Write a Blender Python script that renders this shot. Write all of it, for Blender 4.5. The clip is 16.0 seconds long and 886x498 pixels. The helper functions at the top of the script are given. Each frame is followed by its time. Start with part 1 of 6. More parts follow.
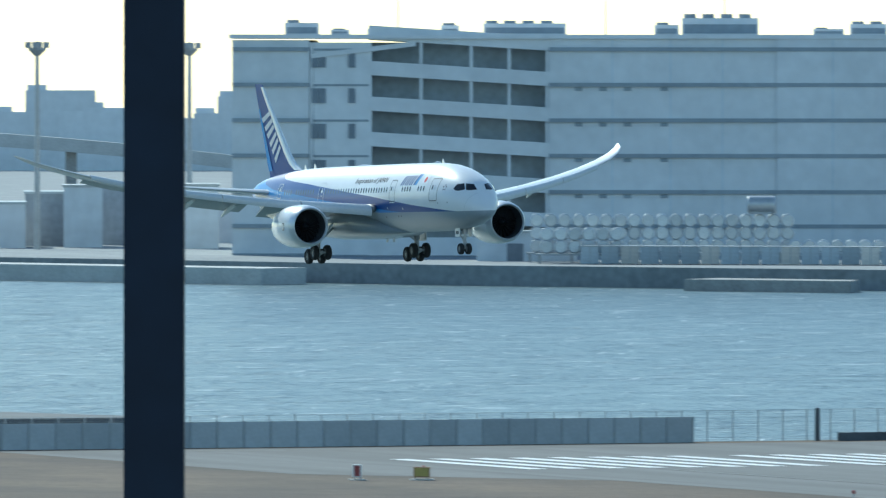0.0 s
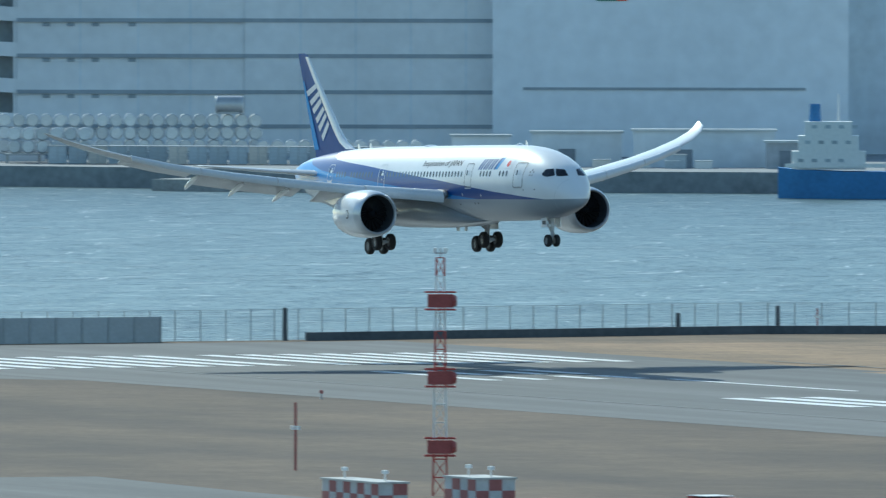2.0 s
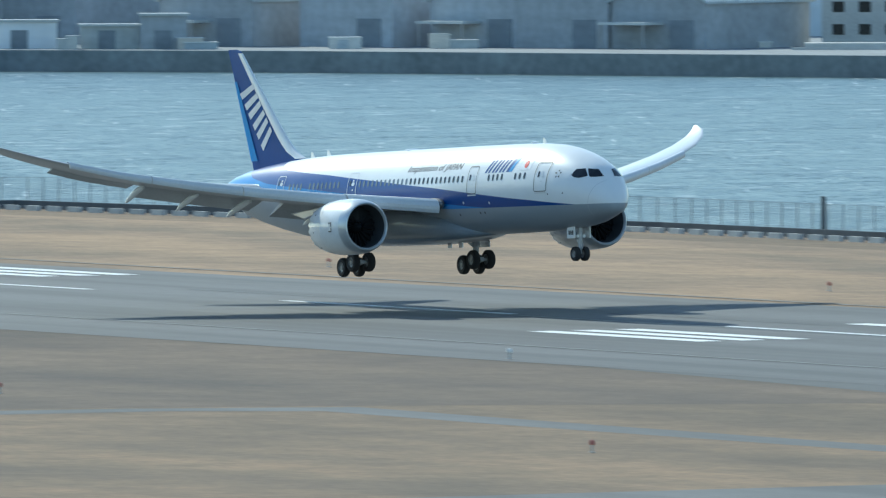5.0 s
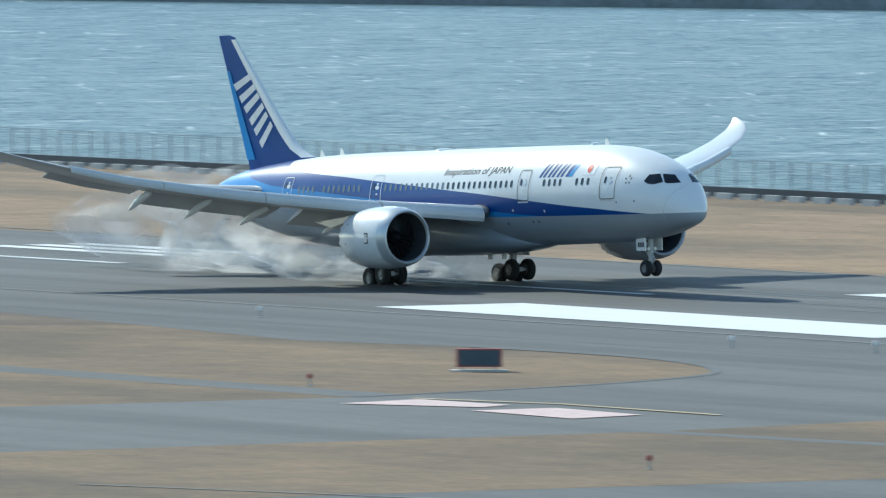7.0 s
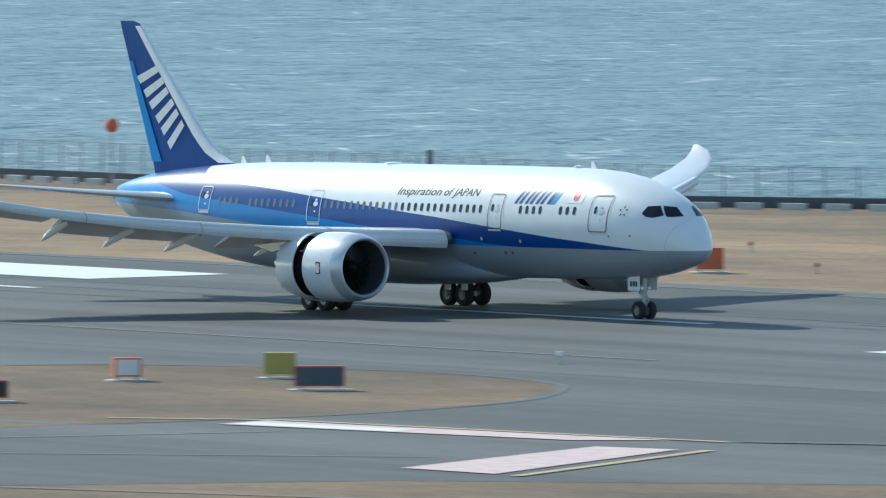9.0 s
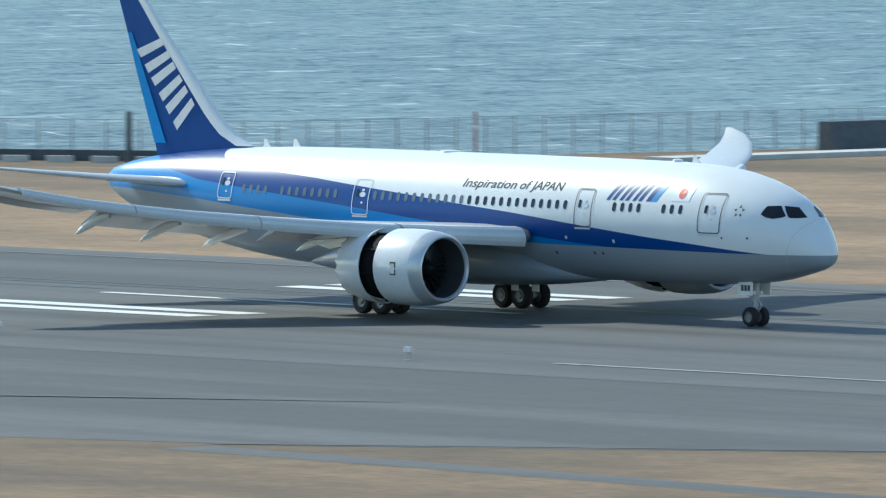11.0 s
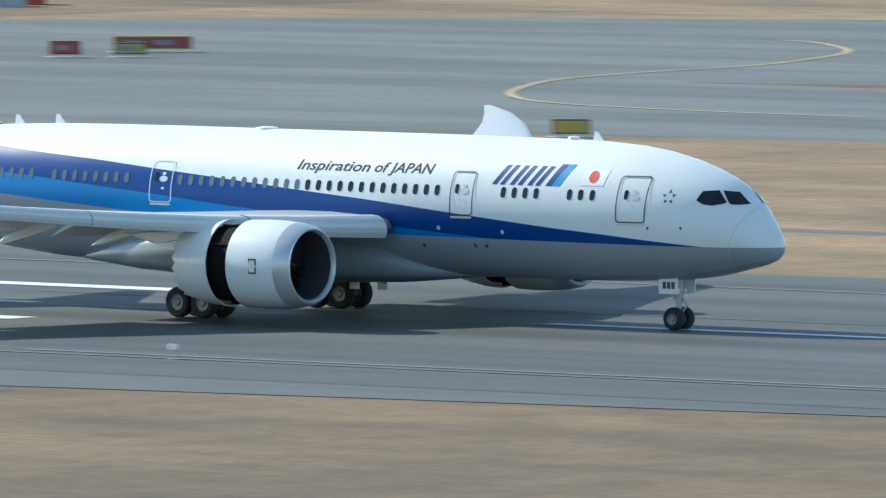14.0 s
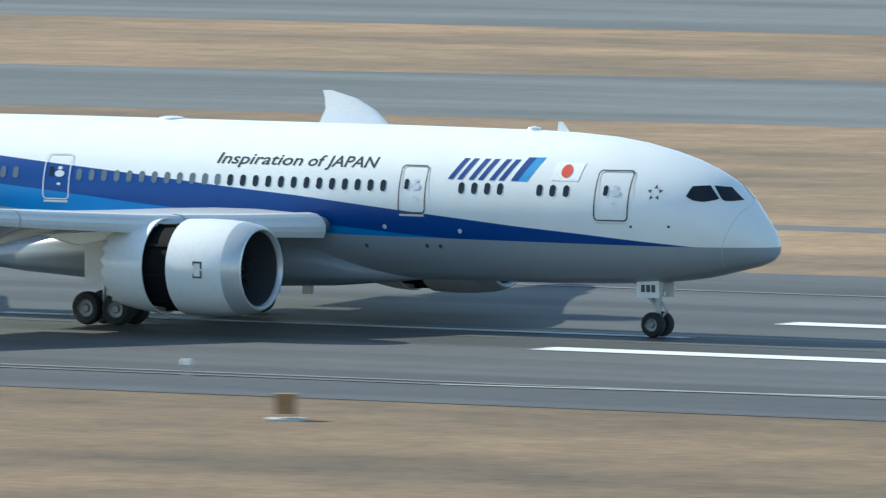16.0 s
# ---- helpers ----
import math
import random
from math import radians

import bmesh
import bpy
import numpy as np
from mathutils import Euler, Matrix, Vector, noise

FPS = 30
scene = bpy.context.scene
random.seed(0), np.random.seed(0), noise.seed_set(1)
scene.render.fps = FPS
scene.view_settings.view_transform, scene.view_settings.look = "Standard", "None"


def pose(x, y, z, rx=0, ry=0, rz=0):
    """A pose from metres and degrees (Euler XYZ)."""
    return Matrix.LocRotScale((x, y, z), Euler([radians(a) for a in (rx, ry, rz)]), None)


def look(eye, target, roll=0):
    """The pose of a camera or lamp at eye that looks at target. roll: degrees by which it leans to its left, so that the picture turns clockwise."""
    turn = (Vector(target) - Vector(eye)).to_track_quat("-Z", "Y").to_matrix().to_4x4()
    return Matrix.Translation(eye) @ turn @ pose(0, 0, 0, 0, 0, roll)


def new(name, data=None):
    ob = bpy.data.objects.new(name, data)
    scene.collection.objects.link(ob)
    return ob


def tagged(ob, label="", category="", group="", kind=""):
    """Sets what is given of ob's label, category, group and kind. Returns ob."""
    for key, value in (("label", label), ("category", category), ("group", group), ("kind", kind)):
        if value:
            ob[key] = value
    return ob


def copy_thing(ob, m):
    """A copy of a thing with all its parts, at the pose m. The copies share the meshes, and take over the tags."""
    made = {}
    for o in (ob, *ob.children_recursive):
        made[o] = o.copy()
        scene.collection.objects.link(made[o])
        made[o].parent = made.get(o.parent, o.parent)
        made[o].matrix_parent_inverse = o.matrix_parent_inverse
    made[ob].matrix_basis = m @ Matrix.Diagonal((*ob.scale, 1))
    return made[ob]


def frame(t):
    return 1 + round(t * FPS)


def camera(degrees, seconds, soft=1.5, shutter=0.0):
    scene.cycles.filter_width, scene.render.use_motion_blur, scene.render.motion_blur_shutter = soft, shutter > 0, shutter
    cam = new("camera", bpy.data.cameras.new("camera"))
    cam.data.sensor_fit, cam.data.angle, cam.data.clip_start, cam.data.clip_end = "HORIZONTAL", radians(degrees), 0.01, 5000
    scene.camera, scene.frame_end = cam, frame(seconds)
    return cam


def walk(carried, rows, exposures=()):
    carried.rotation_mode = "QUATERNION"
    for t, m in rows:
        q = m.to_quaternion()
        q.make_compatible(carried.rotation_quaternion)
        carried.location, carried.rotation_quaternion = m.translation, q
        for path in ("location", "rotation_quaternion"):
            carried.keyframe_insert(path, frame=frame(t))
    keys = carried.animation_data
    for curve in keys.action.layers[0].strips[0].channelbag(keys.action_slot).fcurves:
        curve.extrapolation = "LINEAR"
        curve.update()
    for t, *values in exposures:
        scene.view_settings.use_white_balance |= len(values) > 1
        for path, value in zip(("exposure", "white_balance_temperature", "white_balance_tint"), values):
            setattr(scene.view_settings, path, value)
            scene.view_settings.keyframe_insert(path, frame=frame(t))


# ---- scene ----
# x runs along the runway in the landing direction, y away from the terminal deck, z up; the camera pans on the deck
EYE = (0.0, 0.0, 34.07)
LANE = 486.3  # centreline on which the airliner lands


def pan_tilt(pan, tilt, roll):
    """A pose at EYE turned pan degrees to the left of +y and tilt degrees up."""
    return Matrix.Translation(EYE) @ pose(0, 0, 0, 90 + tilt, 0, pan) @ pose(0, 0, 0, 0, 0, roll)


cam = camera(3.667, 16.0, soft=1.25, shutter=0.35)
walk(cam, [
    (0.0, pan_tilt(67.190, -0.806, 0.03)),
    (0.5, pan_tilt(66.628, -0.917, -0.04)),
    (1.0, pan_tilt(66.083, -1.017, 0.08)),
    (1.5, pan_tilt(65.466, -1.126, 0.09)),
    (2.0, pan_tilt(64.986, -1.218, 0.10)),
    (2.5, pan_tilt(64.357, -1.287, 0.08)),
    (3.0, pan_tilt(63.599, -1.368, -0.08)),
    (3.5, pan_tilt(62.820, -1.450, -0.08)),
    (4.0, pan_tilt(61.953, -1.537, -0.08)),
    (4.5, pan_tilt(61.120, -1.630, 0.02)),
    (5.0, pan_tilt(60.250, -1.737, -0.15)),
    (7.5, pan_tilt(55.481, -2.117, -0.03)),
    (8.0, pan_tilt(54.131, -2.168, -0.21)),
    (8.5, pan_tilt(52.904, -2.209, -0.13)),
    (9.0, pan_tilt(51.656, -2.235, -0.05)),
    (11.5, pan_tilt(46.403, -2.528, 0.02)),
    (12.0, pan_tilt(44.824, -2.615, 0.05)),
    (12.5, pan_tilt(43.193, -2.682, 0.06)),
    (13.0, pan_tilt(41.426, -2.718, -0.02)),
    (13.5, pan_tilt(39.766, -2.778, -0.07)),
    (14.0, pan_tilt(38.000, -2.866, -0.04)),
    (14.5, pan_tilt(36.270, -2.931, 0.04)),
    (15.0, pan_tilt(34.454, -3.025, 0.06)),
    (15.5, pan_tilt(32.768, -3.062, 0.05)),
    (16.0, pan_tilt(30.820, -3.110, 0.09)),
], exposures=[(0.0, 0.15, 5850, -7), (1.5, 0.14, 5950, -7), (3.5, 0.17, 6000, -6), (5.0, 0.32, 6100, -5), (7.5, 0.34, 6300, -3), (9.0, 0.32, 6300, -3), (12.5, 0.5, 6350, -2), (16.0, 0.58, 6550, -2)])

# ---- world and sun ----
SUN_EL, SUN_AZ = radians(34.2), math.atan2(-1.47, -0.06)
world = bpy.data.worlds.new("sky")
scene.world = world
world.use_nodes = True
wn = world.node_tree.nodes
wn.clear()
sky = wn.new("ShaderNodeTexSky")
sky.sky_type, sky.sun_disc, sky.sun_elevation, sky.sun_rotation = "NISHITA", False, SUN_EL, SUN_AZ
sky.air_density, sky.dust_density, sky.ozone_density = 1.0, 0.3, 3.0
back = wn.new("ShaderNodeBackground")
back.inputs["Strength"].default_value = 0.15
wout = wn.new("ShaderNodeOutputWorld")
world.node_tree.links.new(sky.outputs[0], back.inputs[0])
world.node_tree.links.new(back.outputs[0], wout.inputs[0])

sun = new("sun", bpy.data.lights.new("sun", "SUN"))
sun.data.energy, sun.data.angle, sun.data.color = 4.0, radians(0.6), (1.0, 0.95, 0.87)
sun.matrix_world = look((0, 0, 200), (1.47, 0.06, 199))


# ---- materials ----
def socket(node, name, value):
    node.inputs[name].default_value = value


def material(name, colour, rough=0.6, metal=0.0, scale=1.0, vary=0.15, fine=8.0, bump=0.0, per_object=0.0, stretch=None, coat=0.0, spec=0.5):
    """A painted or natural surface: colour varied by coarse and fine noise in metres, with a little relief."""
    m = bpy.data.materials.new(name)
    m.use_nodes = True
    n, l = m.node_tree.nodes, m.node_tree.links
    b = n["Principled BSDF"]
    socket(b, "Roughness", rough), socket(b, "Metallic", metal), socket(b, "Coat Weight", coat), socket(b, "Specular IOR Level", spec)
    co = n.new("ShaderNodeTexCoord")
    src = co.outputs["Object"]
    if stretch:
        mp = n.new("ShaderNodeMapping")
        mp.inputs["Scale"].default_value = stretch
        l.new(src, mp.inputs["Vector"])
        src = mp.outputs["Vector"]
    a, c = n.new("ShaderNodeTexNoise"), n.new("ShaderNodeTexNoise")
    for t, s in ((a, scale), (c, scale * fine)):
        socket(t, "Scale", s), socket(t, "Detail", 4.0)
        l.new(src, t.inputs["Vector"])
    add = n.new("ShaderNodeMath")
    add.operation = "ADD"
    l.new(a.outputs["Fac"], add.inputs[0]), l.new(c.outputs["Fac"], add.inputs[1])
    val = n.new("ShaderNodeMapRange")
    socket(val, "From Min", 0.6), socket(val, "From Max", 1.4), socket(val, "To Min", 1 - vary), socket(val, "To Max", 1 + vary)
    l.new(add.outputs[0], val.inputs["Value"])
    hsv = n.new("ShaderNodeHueSaturation")
    hsv.inputs["Color"].default_value = (*colour, 1)
    out = val.outputs["Result"]
    if per_object:
        info, mul, pr = n.new("ShaderNodeObjectInfo"), n.new("ShaderNodeMath"), n.new("ShaderNodeMapRange")
        socket(pr, "To Min", 1 - per_object), socket(pr, "To Max", 1 + per_object)
        l.new(info.outputs["Random"], pr.inputs["Value"])
        mul.operation = "MULTIPLY"
        l.new(out, mul.inputs[0]), l.new(pr.outputs["Result"], mul.inputs[1])
        out = mul.outputs[0]
    l.new(out, hsv.inputs["Value"])
    l.new(hsv.outputs["Color"], b.inputs["Base Color"])
    if bump:
        bp = n.new("ShaderNodeBump")
        socket(bp, "Strength", 0.6), socket(bp, "Distance", bump)
        l.new(c.outputs["Fac"], bp.inputs["Height"]), l.new(bp.outputs["Normal"], b.inputs["Normal"])
    return m


def two_tone(name, first, second, scale, stretch, rough, detail=6.0, low=0.4, high=0.6, bump=0.0, fine_vary=0.12, patch_vary=0.1):
    """Ground mixed of two colours in patches, stretched as given, with a fine grain."""
    m = bpy.data.materials.new(name)
    m.use_nodes = True
    n, l = m.node_tree.nodes, m.node_tree.links
    b = n["Principled BSDF"]
    socket(b, "Roughness", rough)
    co, mp = n.new("ShaderNodeTexCoord"), n.new("ShaderNodeMapping")
    mp.inputs["Scale"].default_value = stretch
    l.new(co.outputs["Object"], mp.inputs["Vector"])
    a, c = n.new("ShaderNodeTexNoise"), n.new("ShaderNodeTexNoise")
    socket(a, "Scale", scale), socket(a, "Detail", detail), socket(c, "Scale", 1.3), socket(c, "Detail", 5.0)
    l.new(mp.outputs["Vector"], a.inputs["Vector"]), l.new(co.outputs["Object"], c.inputs["Vector"])
    ramp = n.new("ShaderNodeValToRGB")
    ramp.color_ramp.elements[0].position, ramp.color_ramp.elements[1].position = low, high
    ramp.color_ramp.elements[0].color, ramp.color_ramp.elements[1].color = (*first, 1), (*second, 1)
    l.new(a.outputs["Fac"], ramp.inputs["Fac"])
    val, hsv = n.new("ShaderNodeMapRange"), n.new("ShaderNodeHueSaturation")
    socket(val, "From Min", 0.3), socket(val, "From Max", 0.7), socket(val, "To Min", 1 - fine_vary), socket(val, "To Max", 1 + fine_vary)
    # tufts and worn patches a few metres wide
    d, worn, mul = n.new("ShaderNodeTexNoise"), n.new("ShaderNodeMapRange"), n.new("ShaderNodeMath")
    socket(d, "Scale", 0.22), socket(d, "Detail", 8.0), socket(d, "Roughness", 0.65)
    socket(worn, "From Min", 0.32), socket(worn, "From Max", 0.68), socket(worn, "To Min", 1 - patch_vary), socket(worn, "To Max", 1 + patch_vary)
    mul.operation = "MULTIPLY"
    l.new(co.outputs["Object"], d.inputs["Vector"]), l.new(d.outputs["Fac"], worn.inputs["Value"])
    l.new(c.outputs["Fac"], val.inputs["Value"]), l.new(val.outputs["Result"], mul.inputs[0]), l.new(worn.outputs["Result"], mul.inputs[1])
    l.new(mul.outputs[0], hsv.inputs["Value"])
    l.new(ramp.outputs["Color"], hsv.inputs["Color"]), l.new(hsv.outputs["Color"], b.inputs["Base Color"])
    if bump:
        bp = n.new("ShaderNodeBump")
        socket(bp, "Strength", 0.7), socket(bp, "Distance", bump)
        l.new(c.outputs["Fac"], bp.inputs["Height"]), l.new(bp.outputs["Normal"], b.inputs["Normal"])
    return m


def water_material():
    """Choppy sea: a tilted normal from two scales of noise, over dark teal water."""
    m = bpy.data.materials.new("sea_water")
    m.use_nodes = True
    n, l = m.node_tree.nodes, m.node_tree.links
    b = n["Principled BSDF"]
    b.inputs["Base Color"].default_value = (0.07, 0.125, 0.135, 1)
    socket(b, "Roughness", 0.34), socket(b, "IOR", 1.33), socket(b, "Specular IOR Level", 0.42)
    co, mp = n.new("ShaderNodeTexCoord"), n.new("ShaderNodeMapping")
    mp.inputs["Rotation"].default_value = (0, 0, radians(35))
    mp.inputs["Scale"].default_value = (1.0, 0.45, 1.0)
    l.new(co.outputs["Object"], mp.inputs["Vector"])
    total = None
    for s, w in ((0.012, 0.08), (0.09, 0.3), (0.45, 0.8), (2.1, 1.5)):
        t, sub, mul = n.new("ShaderNodeTexNoise"), n.new("ShaderNodeVectorMath"), n.new("ShaderNodeVectorMath")
        socket(t, "Scale", s), socket(t, "Detail", 2.5)
        l.new(mp.outputs["Vector"], t.inputs["Vector"])
        sub.operation, mul.operation = "SUBTRACT", "MULTIPLY"
        sub.inputs[1].default_value, mul.inputs[1].default_value = (0.5, 0.5, 0.5), (w, w, 0.0)
        l.new(t.outputs["Color"], sub.inputs[0]), l.new(sub.outputs[0], mul.inputs[0])
        if total:
            add = n.new("ShaderNodeVectorMath")
            l.new(total, add.inputs[0]), l.new(mul.outputs[0], add.inputs[1])
            total = add.outputs[0]
        else:
            total = mul.outputs[0]
    # short pale flecks along the waves: sun glints painted into the base colour
    fo, fr, mx = n.new("ShaderNodeTexNoise"), n.new("ShaderNodeMapRange"), n.new("ShaderNodeMix")
    socket(fo, "Scale", 0.3), socket(fo, "Detail", 5.0), socket(fo, "Roughness", 0.65)
    fr.inputs[1].default_value, fr.inputs[2].default_value = 0.6, 0.7
    mx.data_type = "RGBA"
    mx.inputs[6].default_value, mx.inputs[7].default_value = (0.07, 0.125, 0.135, 1), (0.55, 0.58, 0.58, 1)
    l.new(mp.outputs["Vector"], fo.inputs["Vector"]), l.new(fo.outputs[0], fr.inputs[0])
    l.new(fr.outputs[0], mx.inputs[0])
    # small pale streaks drawn out along the view, painted in as sun sparkle
    wm, wt, wr, wx = n.new("ShaderNodeMapping"), n.new("ShaderNodeTexNoise"), n.new("ShaderNodeMapRange"), n.new("ShaderNodeMix")
    wm.vector_type = "TEXTURE"
    wm.inputs["Rotation"].default_value, wm.inputs["Scale"].default_value = (0, 0, radians(150)), (14, 1, 1)
    socket(wt, "Scale", 0.75), socket(wt, "Detail", 3.0), socket(wt, "Roughness", 0.6)
    wr.inputs[1].default_value, wr.inputs[2].default_value = 0.665, 0.74
    wx.data_type = "RGBA"
    wx.inputs[7].default_value = (0.6, 0.62, 0.62, 1)
    l.new(co.outputs["Object"], wm.inputs["Vector"]), l.new(wm.outputs["Vector"], wt.inputs["Vector"]), l.new(wt.outputs[0], wr.inputs[0])
    l.new(wr.outputs[0], wx.inputs[0]), l.new(mx.outputs[2], wx.inputs[6]), l.new(wx.outputs[2], b.inputs["Base Color"])
    up, nrm = n.new("ShaderNodeVectorMath"), n.new("ShaderNodeVectorMath")
    up.inputs[1].default_value = (0, 0, 1)
    nrm.operation = "NORMALIZE"
    l.new(total, up.inputs[0]), l.new(up.outputs[0], nrm.inputs[0]), l.new(nrm.outputs[0], b.inputs["Normal"])
    return m


def ramp_value(n, l, src, lo, hi, stops, zmax):
    """A value that follows stops (x, value) along src between lo and hi; values lie in 0..zmax."""
    mr, cr, mul = n.new("ShaderNodeMapRange"), n.new("ShaderNodeValToRGB"), n.new("ShaderNodeMath")
    socket(mr, "From Min", lo), socket(mr, "From Max", hi)
    l.new(src, mr.inputs["Value"])
    els = cr.color_ramp.elements
    while len(els) < len(stops):
        els.new(0.5)
    for e, (x, v) in zip(els, stops):
        e.position = (x - lo) / (hi - lo)
    for e, (x, v) in zip(els, stops):
        e.color = (v / zmax, v / zmax, v / zmax, 1)
    l.new(mr.outputs["Result"], cr.inputs["Fac"])
    mul.operation = "MULTIPLY"
    mul.inputs[1].default_value = zmax
    l.new(cr.outputs["Color"], mul.inputs[0])
    return mul.outputs[0]


BLUE, SKY_BLUE, WHITE, BELLY = (0.0, 0.055, 0.25), (0.003, 0.21, 0.55), (0.80, 0.81, 0.81), (0.30, 0.34, 0.38)


def livery():
    """White fuselage with a grey belly and a swept dark and light blue band, by place on the body."""
    m = bpy.data.materials.new("fuselage_paint")
    m.use_nodes = True
    n, l = m.node_tree.nodes, m.node_tree.links
    b = n["Principled BSDF"]
    socket(b, "Roughness", 0.32), socket(b, "Specular IOR Level", 0.3), socket(b, "Coat Weight", 0.06), socket(b, "Coat Roughness", 0.06)
    co, sep = n.new("ShaderNodeTexCoord"), n.new("ShaderNodeSeparateXYZ")
    l.new(co.outputs["Object"], sep.inputs[0])
    x, z = sep.outputs["X"], sep.outputs["Z"]
    X0 = 28.5
    top = ramp_value(n, l, x, -29, 28.5, [(-56 + X0, 9.5), (-47.2 + X0, 9.2), (-46.4 + X0, 8.3), (-45.4 + X0, 7.75), (-44 + X0, 7.45), (-41 + X0, 7.2), (-36.8 + X0, 6.91), (-33.5 + X0, 6.62), (-28.8 + X0, 6.23), (-24.9 + X0, 5.88),
                                           (-21 + X0, 5.57), (-17.8 + X0, 5.26), (-14.75 + X0, 4.97), (-10.7 + X0, 4.6), (-7.7 + X0, 4.37), (-5.8 + X0, 4.2), (-2.8 + X0, 3.94)], 10)
    mid = ramp_value(n, l, x, -29, 28.5, [(-54.5 + X0, 8.6), (-52 + X0, 7.7), (-50 + X0, 7.05), (-46.6 + X0, 6.55), (-40.5 + X0, 6.08), (-36.5 + X0, 5.74), (-33.4 + X0, 5.48), (-28.7 + X0, 5.04), (-25.5 + X0, 4.8),
                                           (-19 + X0, 4.36), (-16.7 + X0, 4.18), (-14 + X0, 4.0), (-2.8 + X0, 3.94)], 10)
    low = ramp_value(n, l, x, -29, 28.5, [(-54 + X0, 5.9), (-46.6 + X0, 5.55), (-33.9 + X0, 4.6), (-19 + X0, 4.03), (-2.8 + X0, 3.94)], 10)

    def above(edge):
        c = n.new("ShaderNodeMath")
        c.operation = "GREATER_THAN"
        l.new(z, c.inputs[0]), l.new(edge, c.inputs[1])
        return c.outputs[0]

    def mix(fac, first, second):
        q = n.new("ShaderNodeMix")
        q.data_type = "RGBA"
        l.new(fac, q.inputs[0])
        for s, v in ((q.inputs[6], first), (q.inputs[7], second)):
            if isinstance(v, tuple):
                s.default_value = (*v, 1)
            else:
                l.new(v, s)
        return q.outputs[2]

    c = mix(above(low), BELLY, SKY_BLUE)
    c = mix(above(mid), c, BLUE)
    c = mix(above(top), c, WHITE)
    noise_t, val, hsv = n.new("ShaderNodeTexNoise"), n.new("ShaderNodeMapRange"), n.new("ShaderNodeHueSaturation")
    socket(noise_t, "Scale", 0.7), socket(noise_t, "Detail", 6.0)
    l.new(co.outputs["Object"], noise_t.inputs["Vector"])
    socket(val, "To Min", 0.93), socket(val, "To Max", 1.05)
    l.new(noise_t.outputs["Fac"], val.inputs["Value"]), l.new(val.outputs["Result"], hsv.inputs["Value"])
    l.new(c, hsv.inputs["Color"]), l.new(hsv.outputs["Color"], b.inputs["Base Color"])
    return m


def smoke_material():
    m = bpy.data.materials.new("tyre_smoke")
    m.use_nodes = True
    n, l = m.node_tree.nodes, m.node_tree.links
    out, b = n["Material Output"], n["Principled BSDF"]
    b.inputs["Base Color"].default_value = (0.97, 0.97, 0.97, 1)
    socket(b, "Roughness", 1.0)
    tr, mx, co, t, r = (n.new("ShaderNode" + k) for k in ("BsdfTransparent", "MixShader", "TexCoord", "TexNoise", "MapRange"))
    socket(t, "Scale", 0.55), socket(t, "Detail", 5.0)
    socket(r, "From Min", 0.45), socket(r, "From Max", 0.75), socket(r, "To Min", 0.0), socket(r, "To Max", 0.6)
    l.new(co.outputs["Object"], t.inputs["Vector"]), l.new(t.outputs["Fac"], r.inputs["Value"])
    tl, mix2 = n.new("ShaderNodeBsdfTranslucent"), n.new("ShaderNodeMixShader")
    tl.inputs["Color"].default_value = (0.97, 0.97, 0.97, 1)
    mix2.inputs[0].default_value = 0.85
    l.new(b.outputs[0], mix2.inputs[1]), l.new(tl.outputs[0], mix2.inputs[2])
    l.new(r.outputs["Result"], mx.inputs[0]), l.new(tr.outputs[0], mx.inputs[1]), l.new(mix2.outputs[0], mx.inputs[2])
    l.new(mx.outputs[0], out.inputs["Surface"])
    return m


GRASS = two_tone("dry_grass", (0.1, 0.067, 0.039), (0.205, 0.13, 0.07), 0.035, (0.6, 1.5, 1), 0.95, detail=10.0, low=0.36, high=0.64, bump=0.05, fine_vary=0.2, patch_vary=0.24)
# the same pattern as GRASS in a darker brown
BROWN_GRASS = two_tone("dark_brown_grass", (0.062, 0.043, 0.031), (0.13, 0.087, 0.056), 0.035, (0.6, 1.5, 1), 0.95, detail=10.0, low=0.36, high=0.64, bump=0.05, fine_vary=0.2, patch_vary=0.22)
DRY_GRASS = two_tone("straw_grass", (0.15, 0.1, 0.06), (0.30, 0.19, 0.105), 0.035, (0.6, 1.5, 1), 0.95, detail=10.0, low=0.36, high=0.64, bump=0.05, fine_vary=0.2, patch_vary=0.22)
ASPHALT = two_tone("asphalt", (0.055, 0.058, 0.06), (0.098, 0.1, 0.102), 0.06, (0.12, 1.8, 1), 0.8, bump=0.01)
PALE_ASPHALT = two_tone("pale_asphalt", (0.092, 0.097, 0.1), (0.142, 0.147, 0.15), 0.05, (0.25, 1.6, 1), 0.85, bump=0.01, patch_vary=0.08)
RUNWAY = two_tone("runway_asphalt", (0.045, 0.048, 0.05), (0.09, 0.092, 0.094), 0.05, (0.06, 2.6, 1), 0.75, bump=0.01)
MARKING = material("white_marking_paint", (0.72, 0.73, 0.72), 0.7, scale=0.5, vary=0.12)
FADED = material("faded_marking_paint", (0.17, 0.175, 0.175), 0.8, scale=0.4, vary=0.4)
WORN_LINE = material("worn_white_line_paint", (0.36, 0.365, 0.36), 0.8, scale=0.15, vary=0.45)
PINK = material("worn_red_white_paint", (0.62, 0.46, 0.44), 0.8, scale=0.9, vary=0.25)
YELLOW_LINE = material("yellow_line_paint", (0.50, 0.38, 0.22), 0.8, scale=0.6, vary=0.25)
WATER = water_material()
